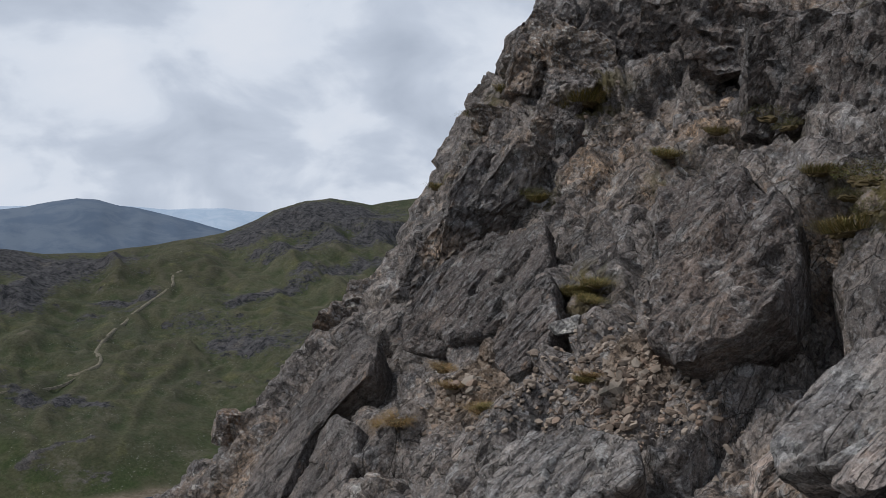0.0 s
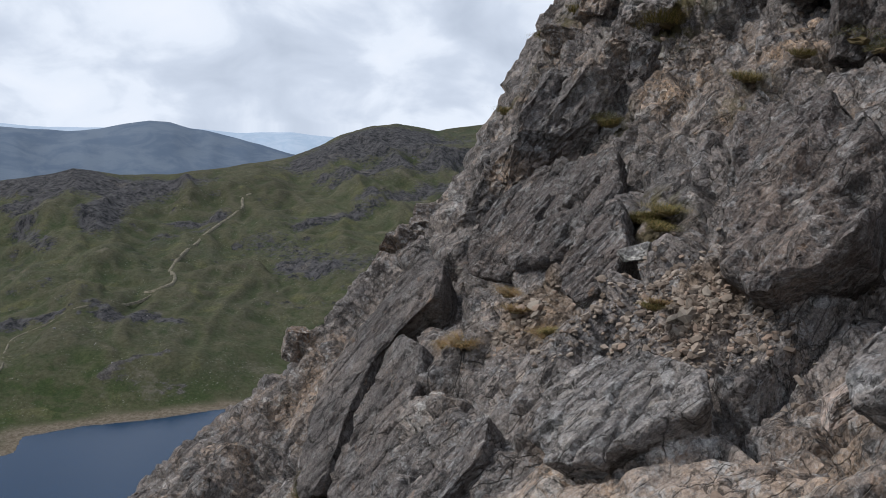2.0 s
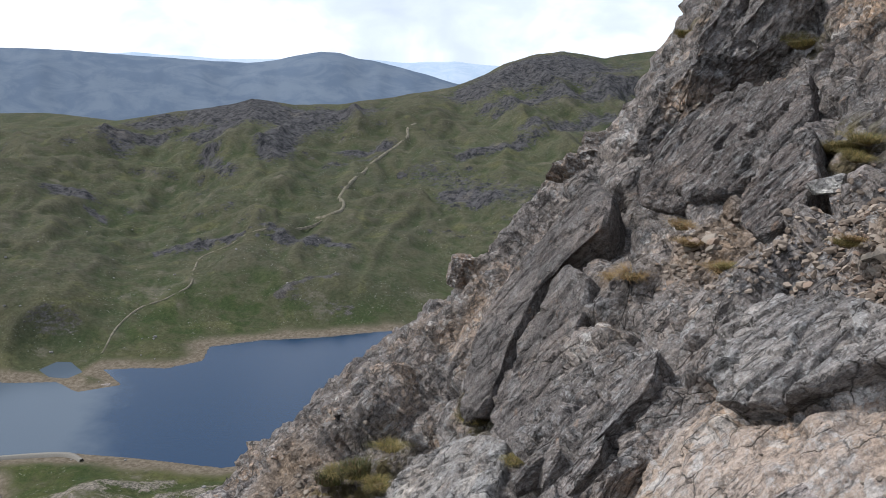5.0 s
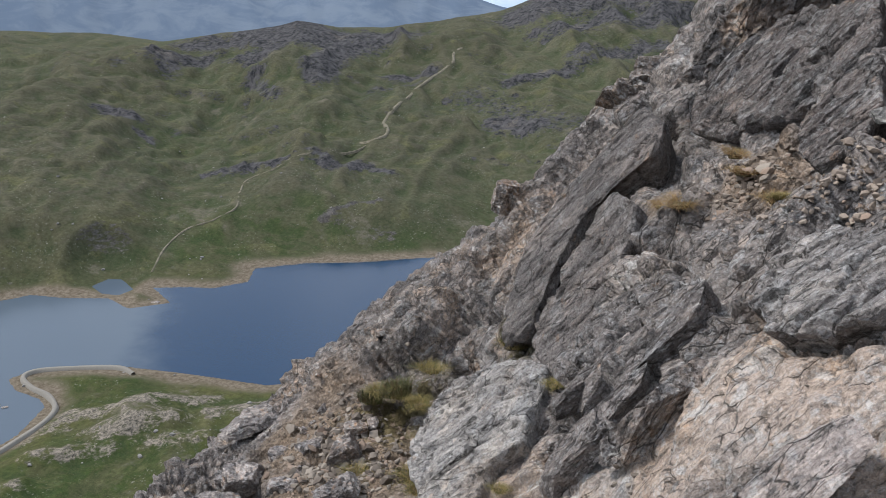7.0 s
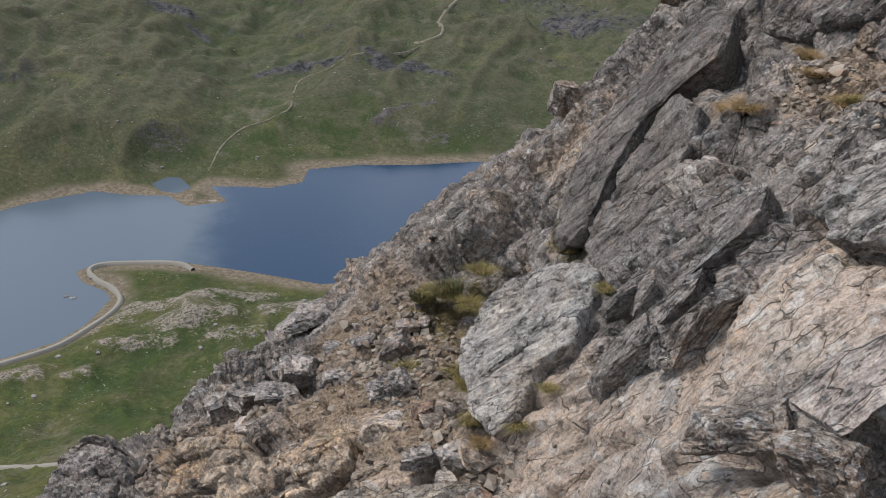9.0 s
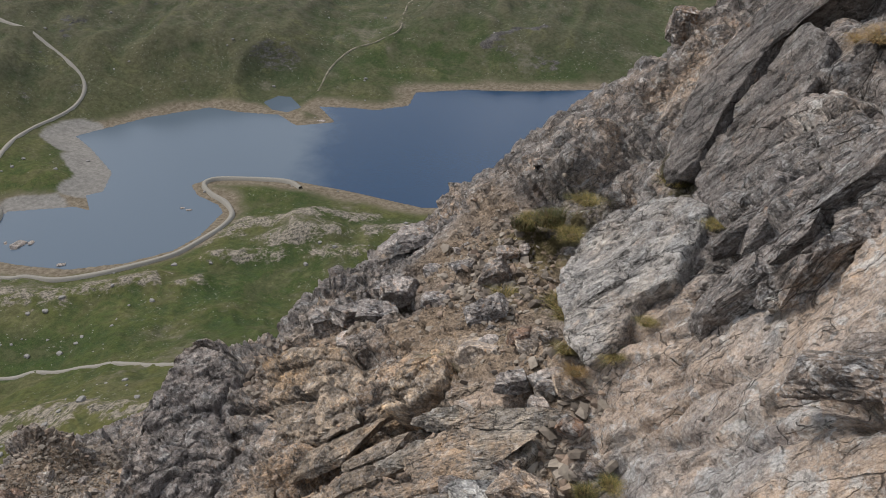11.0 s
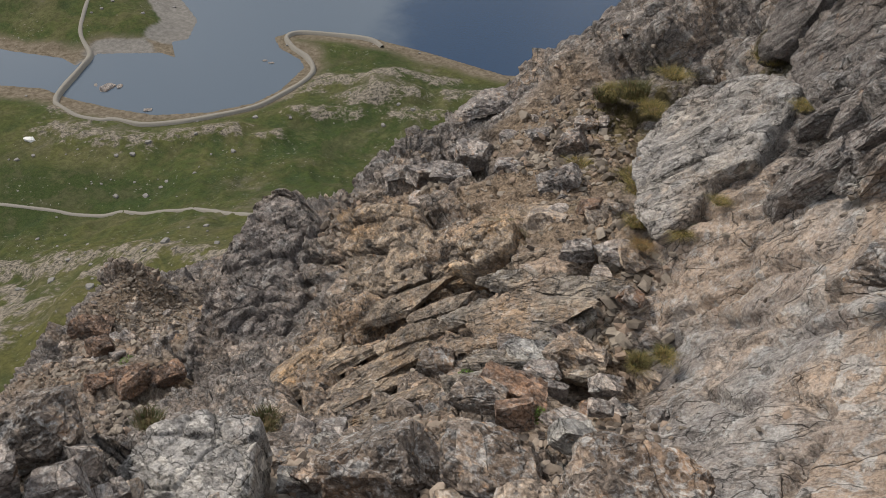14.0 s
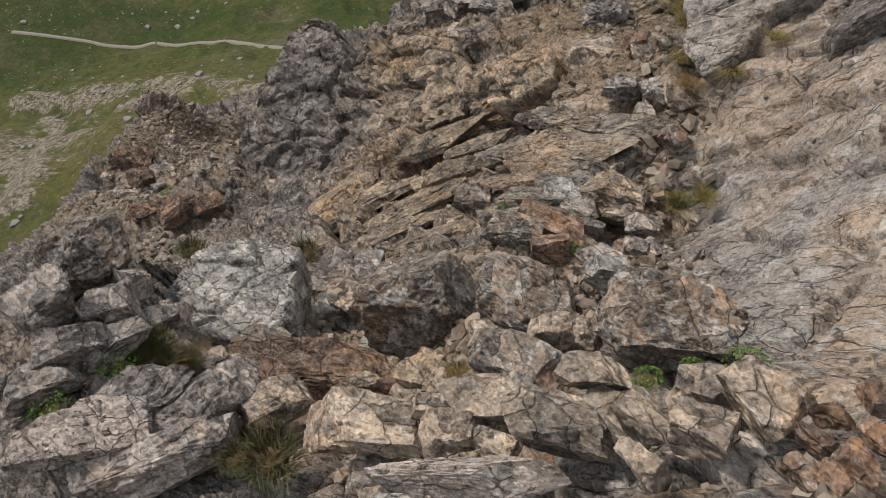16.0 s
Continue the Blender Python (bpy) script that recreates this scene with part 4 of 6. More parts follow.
CRACKS_THIRD = {
    'slab_f': (0.03, 0.08, [(-1.3, 4.61, -4.45), (-0.84, 4.41, -3.83), (-0.44, 4.16, -3.26)]),
    'rib_a': (0.1, 0.35, [(1.4, 9.02, 0.15), (1.22, 8.17, -0.37), (1.04, 7.48, -0.8)]),
    'rib_b': (0.08, 0.3, [(1.6, 7.22, -0.37), (1.4, 6.6, -0.66), (1.24, 5.95, -0.89)]),
    'rib_c': (0.07, 0.25, [(1.88, 7.71, 0.08), (1.67, 7.19, -0.32), (1.43, 6.46, -0.65)]),
    'rib_d': (0.06, 0.2, [(2.07, 6.61, -0.11), (1.75, 6.11, -0.49), (1.44, 5.51, -0.94)]),
    'corner': (0.15, 0.4, [(2.69, 5.98, 0.1), (2.39, 5.45, -0.36), (2.17, 5.08, -0.72)]),
    'right_crack': (0.06, 0.3, [(1.69, 4.62, -1.22), (1.59, 4.51, -1.31), (1.45, 4.02, -1.39)]),
}
CRACKS_FOURTH = {
    'shelf': (0.08, 0.25, [(-0.28, 4.08, -3.05), (-0.04, 3.81, -2.92), (0.12, 3.79, -2.73)]),
    'crag_a': (0.12, 0.4, [(-7.8, 6.96, -7.83), (-7.66, 6.36, -8.25), (-7.65, 5.89, -8.79)]),
    'crag_b': (0.1, 0.3, [(-4.12, 5.25, -5.88), (-4.01, 5.51, -5.71), (-3.6, 5.22, -5.54)]),
    'strata_a': (0.05, 0.15, [(-5.55, 4.03, -7.07), (-4.97, 4.43, -6.67), (-4.58, 4.77, -6.36)]),
    'strata_b': (0.06, 0.2, [(-4.71, 3.96, -6.65), (-4.25, 4.38, -6.37), (-3.82, 4.71, -5.96)]),
    'ledge_edge': (0.05, 0.15, [(-3.15, 5.0, -5.34), (-2.62, 4.91, -5.07), (-2.19, 4.91, -4.91)]),
}
CRACKS = {**CRACKS_FIRST, **CRACKS_SECOND, **CRACKS_THIRD, **CRACKS_FOURTH}

# large single slabs: centre, the way the face looks, its dip, and the outline along the strike and up the dip
SLABS = {
    'upper_plate': (-1.57, 8.71, -2.68, -137, 54, [(-0.33, 0.91), (-0.12, 1.47), (0.33, 1.33), (0.49, 1.03), (0.01, 0.44), (0.07, -0.03), (0.12, -0.49), (0.30, -1.06), (0.27, -1.45), (0.01, -1.57), (-0.57, -0.70), (-0.57, 0.12)]),
    'lower_plate': (-1.20, 7.37, -2.82, -140, 56, [(-0.45, 0.70), (-0.38, 0.87), (0.05, 0.82), (0.25, 0.46), (0.41, 0.10), (0.46, -0.27), (0.40, -0.68), (0.15, -0.88), (-0.23, -0.88), (-0.27, -0.42), (-0.40, 0.18)]),
    'white_slab': (-1.85, 6.04, -3.86, -143, 41, [(-0.46, 0.75), (-0.04, 0.82), (0.23, 0.63), (0.31, 0.39), (0.46, 0.23), (0.34, -0.06), (0.62, -0.37), (0.65, -0.73), (0.24, -0.81), (-0.60, -0.67), (-0.82, -0.35), (-0.94, 0.15)]),
    'grey_block': (0.64, 4.94, -1.71, -151, 38, [(-0.66, -0.13), (-0.55, 0.21), (-0.05, 0.44), (0.29, 0.51), (0.51, 0.31), (0.52, 0.20), (0.30, -0.15), (0.11, -0.41), (-0.08, -0.53), (-0.39, -0.44)]),
    'crag_face': (-7.65, 5.48, -8.29, -95, 30, [(-1.29, 1.14), (-0.91, 1.48), (-0.22, 1.52), (0.06, 1.29), (0.36, 0.63), (0.84, 0.09), (0.79, -0.28), (0.93, -0.84), (0.66, -1.61), (0.20, -1.88), (-0.48, -1.36), (-0.93, -0.17)]),
    'ochre_face': (-5.15, 5.53, -6.26, -129, 31, [(-1.23, -0.45), (-0.78, 0.13), (-0.35, 0.53), (0.26, 0.57), (0.65, 0.36), (0.82, 0.19), (0.67, -0.20), (0.37, -0.53), (-0.40, -0.59)]),
    'ochre_block': (-3.75, 5.40, -5.47, -138, 32, [(-0.10, -0.38), (-0.23, -0.18), (-0.32, 0.04), (-0.07, 0.44), (0.25, 0.37), (0.31, 0.02), (0.16, -0.32)]),
    'cracked_slab': (-3.34, 1.40, -4.53, -115, 18, [(-0.47, -0.02), (-0.30, 0.36), (-0.02, 0.63), (0.44, 0.37), (0.49, 0.09), (0.25, -0.17), (0.04, -0.41), (-0.10, -0.59), (-0.33, -0.26)]),
    'rib_wall': (1.92, 5.64, -0.39, -145, 42, [(-0.99, 0.69), (-0.44, 0.92), (0.02, 0.73), (0.34, 0.47), (0.53, -0.02), (0.61, -0.38), (0.44, -0.67), (0.19, -0.91), (-0.14, -0.78), (-0.56, -0.06)]),
    'wall_face': (0.26, 8.55, -0.97, -141, 55, [(-0.89, -0.46), (-0.83, 0.22), (-0.44, 0.66), (0.54, 0.93), (0.90, 0.49), (0.80, -0.04), (0.52, -0.36), (-0.03, -0.71), (-0.56, -0.73)]),
    'wall_flake': (0.67, 6.74, -1.06, -144, 48, [(-0.28, -0.14), (-0.30, 0.42), (-0.17, 0.62), (0.25, 0.18), (0.36, -0.25), (0.21, -0.44), (-0.07, -0.39)]),
    'right_slab': (1.70, 3.50, -0.90, -150, 45, [(-0.23, -0.20), (-0.16, 0.11), (-0.07, 0.39), (0.10, 0.43), (0.34, -0.11), (0.14, -0.26), (-0.13, -0.36)]),
    'ledge_sheet': (-2.39, 4.43, -5.12, -151, 25, [(-0.55, -0.87), (-0.69, -0.24), (-0.39, 0.41), (-0.06, 0.45), (0.18, 0.19), (0.58, 0.51), (0.68, 0.41), (0.36, -0.21), (-0.11, -0.65)]),
}


def slab_axes(azimuth, dip):
    a, d = radians(azimuth), radians(dip)
    out = np.array((math.cos(a) * math.sin(d), math.sin(a) * math.sin(d), math.cos(d)))
    strike = np.array((-math.sin(a), math.cos(a), 0.0))
    return np.stack((strike, np.cross(out, strike), out))


def within(u, v, outline):
    inside = np.zeros(len(u), dtype=bool)
    for (au, av), (bu, bv) in zip(outline, outline[1:] + outline[:1]):
        inside ^= ((av > v) != (bv > v)) & (u < (bu - au) * (v - av) / ((bv - av) or 1e-9) + au)
    return inside


def bed_slabs(p):
    """Lowers the ground under the slabs, so that they lie in it."""
    for x, y, z, azimuth, dip, outline in SLABS.values():
        axes, away = slab_axes(azimuth, dip), p - np.array((x, y, z))
        near = np.nonzero((away ** 2).sum(1) < max(math.hypot(u, v) for u, v in outline) ** 2 + 2.3)[0]
        q = away[near] @ axes.T
        hit = within(q[:, 0], q[:, 1], [(u * 0.96, v * 0.96) for u, v in outline]) & (q[:, 2] > -0.10) & (q[:, 2] < 1.5)
        p[near] -= (hit * (q[:, 2] + 0.10))[:, None] * axes[2]
    return p


def spots(p, rows):
    """How far each place lies within the given patches (x, y, z, radius, strength), with a ragged edge."""
    out = np.zeros(len(p))
    wob = 1 + 0.45 * fractal(p * 1.3, 3, 61)
    for sx, sy, sz, r, k in rows:
        d = ((p[:, 0] - sx) ** 2 + (p[:, 1] - sy) ** 2 + (p[:, 2] - sz) ** 2) / (r * wob) ** 2
        out = np.maximum(out, k * np.exp(-d * d))
    return out


def crack_depth(p):
    """Depth of the open cracks and the feet of the slabs."""
    out = np.zeros(len(p))
    for width, depth, line in CRACKS.values():
        for a, b in zip(line, line[1:]):
            a, b = np.array(a), np.array(b)
            mid, reach = (a + b) / 2, np.linalg.norm(b - a) / 2 + 4 * width
            near = np.nonzero(((p - mid) ** 2).sum(1) < reach ** 2)[0]
            if len(near) == 0:
                continue
            q = p[near]
            t = np.clip(((q - a) @ (b - a)) / ((b - a) @ (b - a)), 0, 1)
            d = np.linalg.norm(q - a - t[:, None] * (b - a), axis=1) + 0.03 * value_noise(q * 5, 3)
            out[near] = np.maximum(out[near], depth * np.exp(-(d / width) ** 2))
    return out


# the cleavage: along the fall line, along the hill, out of the face
ALONG = np.array((0.62, 0.10, 0.78))
OUTWARD = np.array((-0.76, -0.18, 0.62))
ACROSS = np.cross(OUTWARD, ALONG)
CLEAVE = np.stack((ALONG, ACROSS / np.linalg.norm(ACROSS), OUTWARD))


def surface(x, y):
    """The broken surface of the hillside over the plan: places and the shares of warm rock, soil, moss, dark rock with
    painted shade.
    """
    z = hillside(x, y)
    p = np.stack((x, y, z), 1)
    slab, soil = spots(p, SLAB), spots(p, SOIL)
    q = p @ CLEAVE.T
    q = q + 0.25 * np.stack([fractal(p * 0.7, 2, s) for s in (71, 72, 73)], 1)
    a, ea = blocks(q * np.array((0.42, 1.0, 0.9)) + 3.7, 10)
    b, eb = blocks(q * np.array((1.1, 3.0, 2.4)) + 9.1, 30)
    c, ec = blocks(q * np.array((3.6, 8.0, 7.0)) + 1.3, 50, 1.3)
    here = np.hypot(x, y)
    broken = (1 - 0.75 * slab) * (1 - 0.8 * soil) * (0.35 + 0.65 * smooth(2.5, 8.0, here))
    dark = spots(p, DARK)
    rough = broken * (0.95 + 0.5 * fractal(p * 0.5, 2, 5)) * (1 + 0.5 * dark)
    e = 0.15
    n = np.stack(((hillside(x - e, y) - hillside(x + e, y)) / (2 * e), (hillside(x, y - e) - hillside(x, y + e)) / (2 * e), np.ones(len(x))), 1)
    n /= np.linalg.norm(n, axis=1)[:, None]
    gentle = 0.15 + 0.85 * smooth(0.25, 0.5, n[:, 2])
    disp = rough * (0.42 * a + 0.22 * (0.5 + 0.5 * gentle) * b) + gentle * ((0.25 + 0.75 * broken) * 0.075 * c + 0.03 * fractal(p * 9, 3, 9))
    disp -= (0.08 + 0.08 * smooth(6, 11, here)) * broken + rough * (0.20 * (1 - smooth(0.0, 0.09, ea)) + 0.11 * (1 - smooth(0.0, 0.12, eb))) + 0.035 * broken * (1 - smooth(0.0, 0.15, ec)) + 0.16 * smooth(6, 4.5, here)
    disp -= crack_depth(p)
    p = bed_slabs(p + n * disp[:, None])
    p[:, 2] += EYE_Z
    q = p - np.array((0, 0, EYE_Z))
    return p, {"ochre": spots(q, WARM), "soil": soil, "moss": spots(q, MOSS), "dark": dark, "slab": slab}


def build_hillside():
    az = np.radians(np.concatenate((np.arange(-180, -42, 3.0), np.arange(-42, 92, 0.15), np.arange(92, 180, 3.0))))
    r = np.concatenate(((0.02, 0.3, 0.6), np.exp(np.linspace(math.log(0.9), math.log(48.0), 640))))
    rr, aa = np.meshgrid(r, az, indexing="ij")
    p, attrs = surface((-np.sin(aa) * rr).ravel(), (np.cos(aa) * rr).ravel())
    hill = grid_mesh("hillside", p, len(r), len(az), ROCK_SHEET, attrs, wrap=True)
    return tagged(hill, "steep grey broken volcanic rock hillside with ledges", "hillside", kind="structure")


build_hillside()

# ---- the valley, the lake and the hills beyond ----
LAKE = [(-150, 760), (-261, 705), (-314, 671), (-360, 652), (-398, 622), (-385, 590), (-405, 566), (-426, 561), (-455, 549), (-419, 525), (-443, 503), (-473, 516), (-509, 504), (-540, 500),
        (-570, 457), (-591, 395), (-554, 382), (-505, 360), (-485, 335), (-490, 324), (-469, 310), (-482, 309), (-517, 281), (-514, 261), (-531, 262), (-572, 246), (-650, 230),
        (-610, 170), (-502, 228), (-475, 231), (-442, 240), (-415, 250), (-390, 273), (-376, 298), (-375, 321), (-385, 353), (-396, 360), (-420, 364), (-436, 374), (-433, 384), (-414, 401),
        (-381, 415), (-333, 421), (-269, 425), (-190, 470), (-100, 640)]


def lake_distance(x, y, shore):
    """Metres to the shore, negative on the water."""
    d = np.full(len(x), 1e9)
    inside = np.zeros(len(x), dtype=bool)
    for (ax, ay), (bx, by) in zip(shore, shore[1:] + shore[:1]):
        ex, ey = bx - ax, by - ay
        t = np.clip(((x - ax) * ex + (y - ay) * ey) / (ex * ex + ey * ey), 0, 1)
        d = np.minimum(d, np.hypot(x - ax - t * ex, y - ay - t * ey))
        cross = ((ay > y) != (by > y)) & (x < ex * (y - ay) / (ey if ey else 1e-9) + ax)
        inside ^= cross
    return np.where(inside, -d, d)


POND = [
    (-505.7, 534.1),
    (-504.5, 552.4),
    (-493.5, 555.5),
    (-468.8, 539.4),
    (-471.1, 524.9),
    (-486.5, 523.7),
]
# wide gravel beaches: x, y, radius
BEACH = [
    (-530, 357, 33),
    (-588, 389, 33),
    (-500, 340, 25),
    (-611, 390, 28),
    (-501, 283, 28),
    (-496, 348, 14),
]
# the skyline beyond the lake: bearing to the left, distance, height over the water
CREST = [(-60, 2200, 420), (-20, 2100, 330), (2.3, 1950, 263), (5, 1900, 250), (7.7, 1850, 263), (9.5, 1830, 256), (11.6, 1800, 235), (13, 1780, 212), (15, 1750, 188), (19, 1700, 172), (23, 1650, 163), (26, 1620, 166),
         (28.7, 1600, 177), (30.5, 1620, 165), (33.3, 1700, 147), (37.4, 1800, 128), (41.5, 1900, 141), (46.6, 1900, 148), (60, 1900, 150), (90, 1900, 200)]
# crags on the far slopes and rocky bands on this side: from x, y to x, y, half width, strength
FAR_CRAGS_FIRST = [
    (-921, 1300, -815, 1375, 52, 1.0),
    (-815, 1375, -691, 1345, 85, 1.5),
    (-691, 1345, -627, 1400, 80, 1.5),
    (-773, 1243, -700, 1290, 40, 1.1),
    (-627, 1300, -600, 1150, 34, 1.2),
    (-911, 1173, -860, 1230, 30, 0.9),
    (-1025, 1383, -897, 1348, 24, 0.9),
    (-808, 921, -782, 923, 22, 1.1),
    (-740, 900, -715, 890, 12, 0.9),
    (-509, 1228, -450, 1240, 22, 0.9),
    (-378, 1620, -289, 1660, 80, 1.3),
    (-289, 1655, -190, 1720, 100, 1.4),
    (-285, 1480, -130, 1560, 60, 0.95),
]
FAR_CRAGS_UPPER = [
    (-310, 1216, -235, 1275, 24, 0.9),
    (-296, 1071, -230, 1040, 22, 1.15),
    (-223, 1330, -139, 1414, 30, 0.9),
    (-395, 845, -427, 839, 13, 1.1),
    (-571, 802, -520, 831, 12, 0.95),
    (-520, 831, -480, 838, 9, 0.8),
    (-351, 1149, -170, 1026, 39, 0.55),
]
FAR_CRAGS_SECOND = [
    (-428, 838, -385, 849, 11, 0.97),
    (-384, 844, -350, 844, 8, 0.86),
    (-464, 856, -434, 851, 7, 0.76),
    (-376, 718, -356, 752, 5, 0.97),
    (-356, 752, -330, 764, 4, 0.76),
    (-511, 1154, -447, 1200, 13, 0.65),
    (-720, 1147, -628, 1068, 16, 0.76),
    (-373, 314, -357, 341, 13, 0.71),
    (-361, 344, -327, 363, 14, 0.75),
    (-331, 367, -292, 391, 14, 0.71),
    (-341, 297, -310, 320, 10, 0.64),
    (-323, 335, -294, 357, 12, 0.64),
]
FAR_CRAGS_THIRD = [
    (-293, 332, -268, 346, 10, 0.61),
    (-280, 374, -259, 389, 12, 0.64),
    (-334, 265, -327, 274, 7, 0.75),
    (-383, 237, -356, 257, 12, 0.68),
    (-446, 197, -386, 228, 16, 0.61),
    (-454, 236, -425, 244, 10, 0.75),
    (-466, 220, -463, 231, 12, 0.75),
    (-299, 125, -210, 140, 7, 0.61),
    (-329, 123, -294, 122, 9, 0.61),
    (-305, 79, -266, 82, 28, 0.57),
    (-342, 101, -289, 125, 14, 0.64),
    (-289, 125, -219, 137, 9, 0.61),
]
NEAR_STONES = [
    (-342, 107, -300, 116, 10, 0.75),
    (-316, 101, -290, 92, 9, 0.8),
    (-304, 80, -262, 92, 12, 0.75),
    (-259, 110, -240, 126, 9, 0.8),
    (-250, 66, -236, 52, 12, 0.95),
]
FAR_CRAGS = NEAR_STONES + FAR_CRAGS_FIRST + FAR_CRAGS_UPPER + FAR_CRAGS_SECOND + FAR_CRAGS_THIRD
KNOLLS = [
    (-331, 729, 46, 14.00),
    (-285, 752, 40, 10.00),
    (-382, 379, 27, 6.00),
    (-315, 360, 25, 9.00),
    (-531, 315, 32, 9.00),
]


RIBS = {}


def fall_ribs(x, y):
    """Ribs and gullies that run down the far slopes, coarse and fine."""
    r, az = np.hypot(x, y), np.degrees(np.arctan2(-x, y))
    bend = fractal(np.stack((x / 230, y / 230, 0 * x), 1), 3, 62)
    lean = az + 0.016 * r + 2.2 * bend
    coarse = fractal(np.stack((lean * 0.33, r / 480 + bend, 0 * r), 1), 4, 63, ridged=True)
    fine = fractal(np.stack((lean * 1.15, r / 120, bend), 1), 4, 67, 0.6, ridged=True)
    return coarse, fine


def ground_height(x, y):
    """Height of the valley over the water, the distance to the shore, and how craggy it is."""
    r, az = np.hypot(x, y), np.degrees(np.arctan2(-x, y))
    p = np.stack((x, y, np.zeros(len(x))), 1)
    sd = lake_distance(x, y, LAKE)
    ca, cr, ch = (np.array([row[i] for row in CREST], float) for i in range(3))
    rc, hc = np.interp(az, ca, cr), np.interp(az, ca, ch)
    knolls = fractal(p / 170, 5, 21)
    small = fractal(p / 45, 4, 25)
    spurs = fractal(np.stack(((x + 0.5 * y) / 210, (y - 0.3 * x) / 620, 0 * x), 1) + 0.45 * knolls[:, None], 4, 41, ridged=True)
    crag = np.zeros(len(x))
    wob = 1 + 0.5 * small
    for ax, ay, bx, by, rad, k in FAR_CRAGS:
        ex, ey = bx - ax, by - ay
        t = np.clip(((x - ax) * ex + (y - ay) * ey) / (ex * ex + ey * ey), 0, 1)
        d = ((x - ax - t * ex) ** 2 + (y - ay - t * ey) ** 2) / (rad * wob) ** 2
        crag = np.maximum(crag, k * np.exp(-d))
    shore_r = 520 + 200 * smooth(46, 30, az)
    u = np.clip((r - shore_r) / (rc - shore_r), 0, 4)
    rise = hc * np.clip(u, 0, 1) ** 1.12
    behind = smooth(0.0, 1.0, (r - rc) / 700)
    hill = rise - (hc + 60) * behind
    body = np.clip(u * 3, 0, 1) * np.clip((1.02 - u) * 4, 0, 1)
    hill = hill + body * (40 * spurs + 14 * knolls + 8 * small) + (4 * knolls + 2 * small) * np.clip(u * 6, 0, 1)
    coarse, fine = RIBS["last"] = fall_ribs(x, y)
    hill = hill + body * (8 * coarse + 0.8 * fine)
    strata = fractal(np.stack((az * 1.6, r / 260, knolls), 1), 4, 51, ridged=True)
    hill = hill + np.minimum(crag, 1) * (1.5 + 3 * small + 1.8 * strata * smooth(850, 1300, r)) * smooth(1.0, 0.88, u) * np.clip(u * 8, 0, 1)
    # the slope on this side of the water
    home = 70 * smooth(430, 185, r) + 155 * np.clip((195 - r) / 165, 0, 1.1) + (8 * knolls + 7 * small + 9 * fractal(p / 80, 2, 23) + 2.5 * fractal(np.stack(((x - y) / 52, (x + y) / 20, 0 * x), 1), 4, 27, ridged=True)) * smooth(120, 220, r) + crag * (3 + 6 * small + 1.6 * fractal(p / 8, 3, 29, ridged=True))
    h = np.where(r > shore_r, hill, home)
    for kx, ky, rad, k in KNOLLS:
        h = h + k * np.exp(-((x - kx) ** 2 + (y - ky) ** 2) / rad ** 2)
    edge = smooth(0, 110, sd)
    bank = 0.3 + 4.5 * smooth(0, 45, sd) + 2.5 * np.maximum(small, -0.5) * smooth(4, 30, sd) + crag * 6 * smooth(5, 40, sd) * (1 + small)
    h = h * edge + bank * (1 - edge)
    h = np.maximum(h, bank * 0.6)
    pond = lake_distance(x, y, POND)
    h = np.where(pond < 60, np.minimum(h, np.maximum(pond * 0.1, -1) - 0.1 + 40 * np.clip(pond / 60, 0, 1) ** 3), h)
    return np.where(sd < 0, np.maximum(-12, sd * 0.25), h), sd, crag


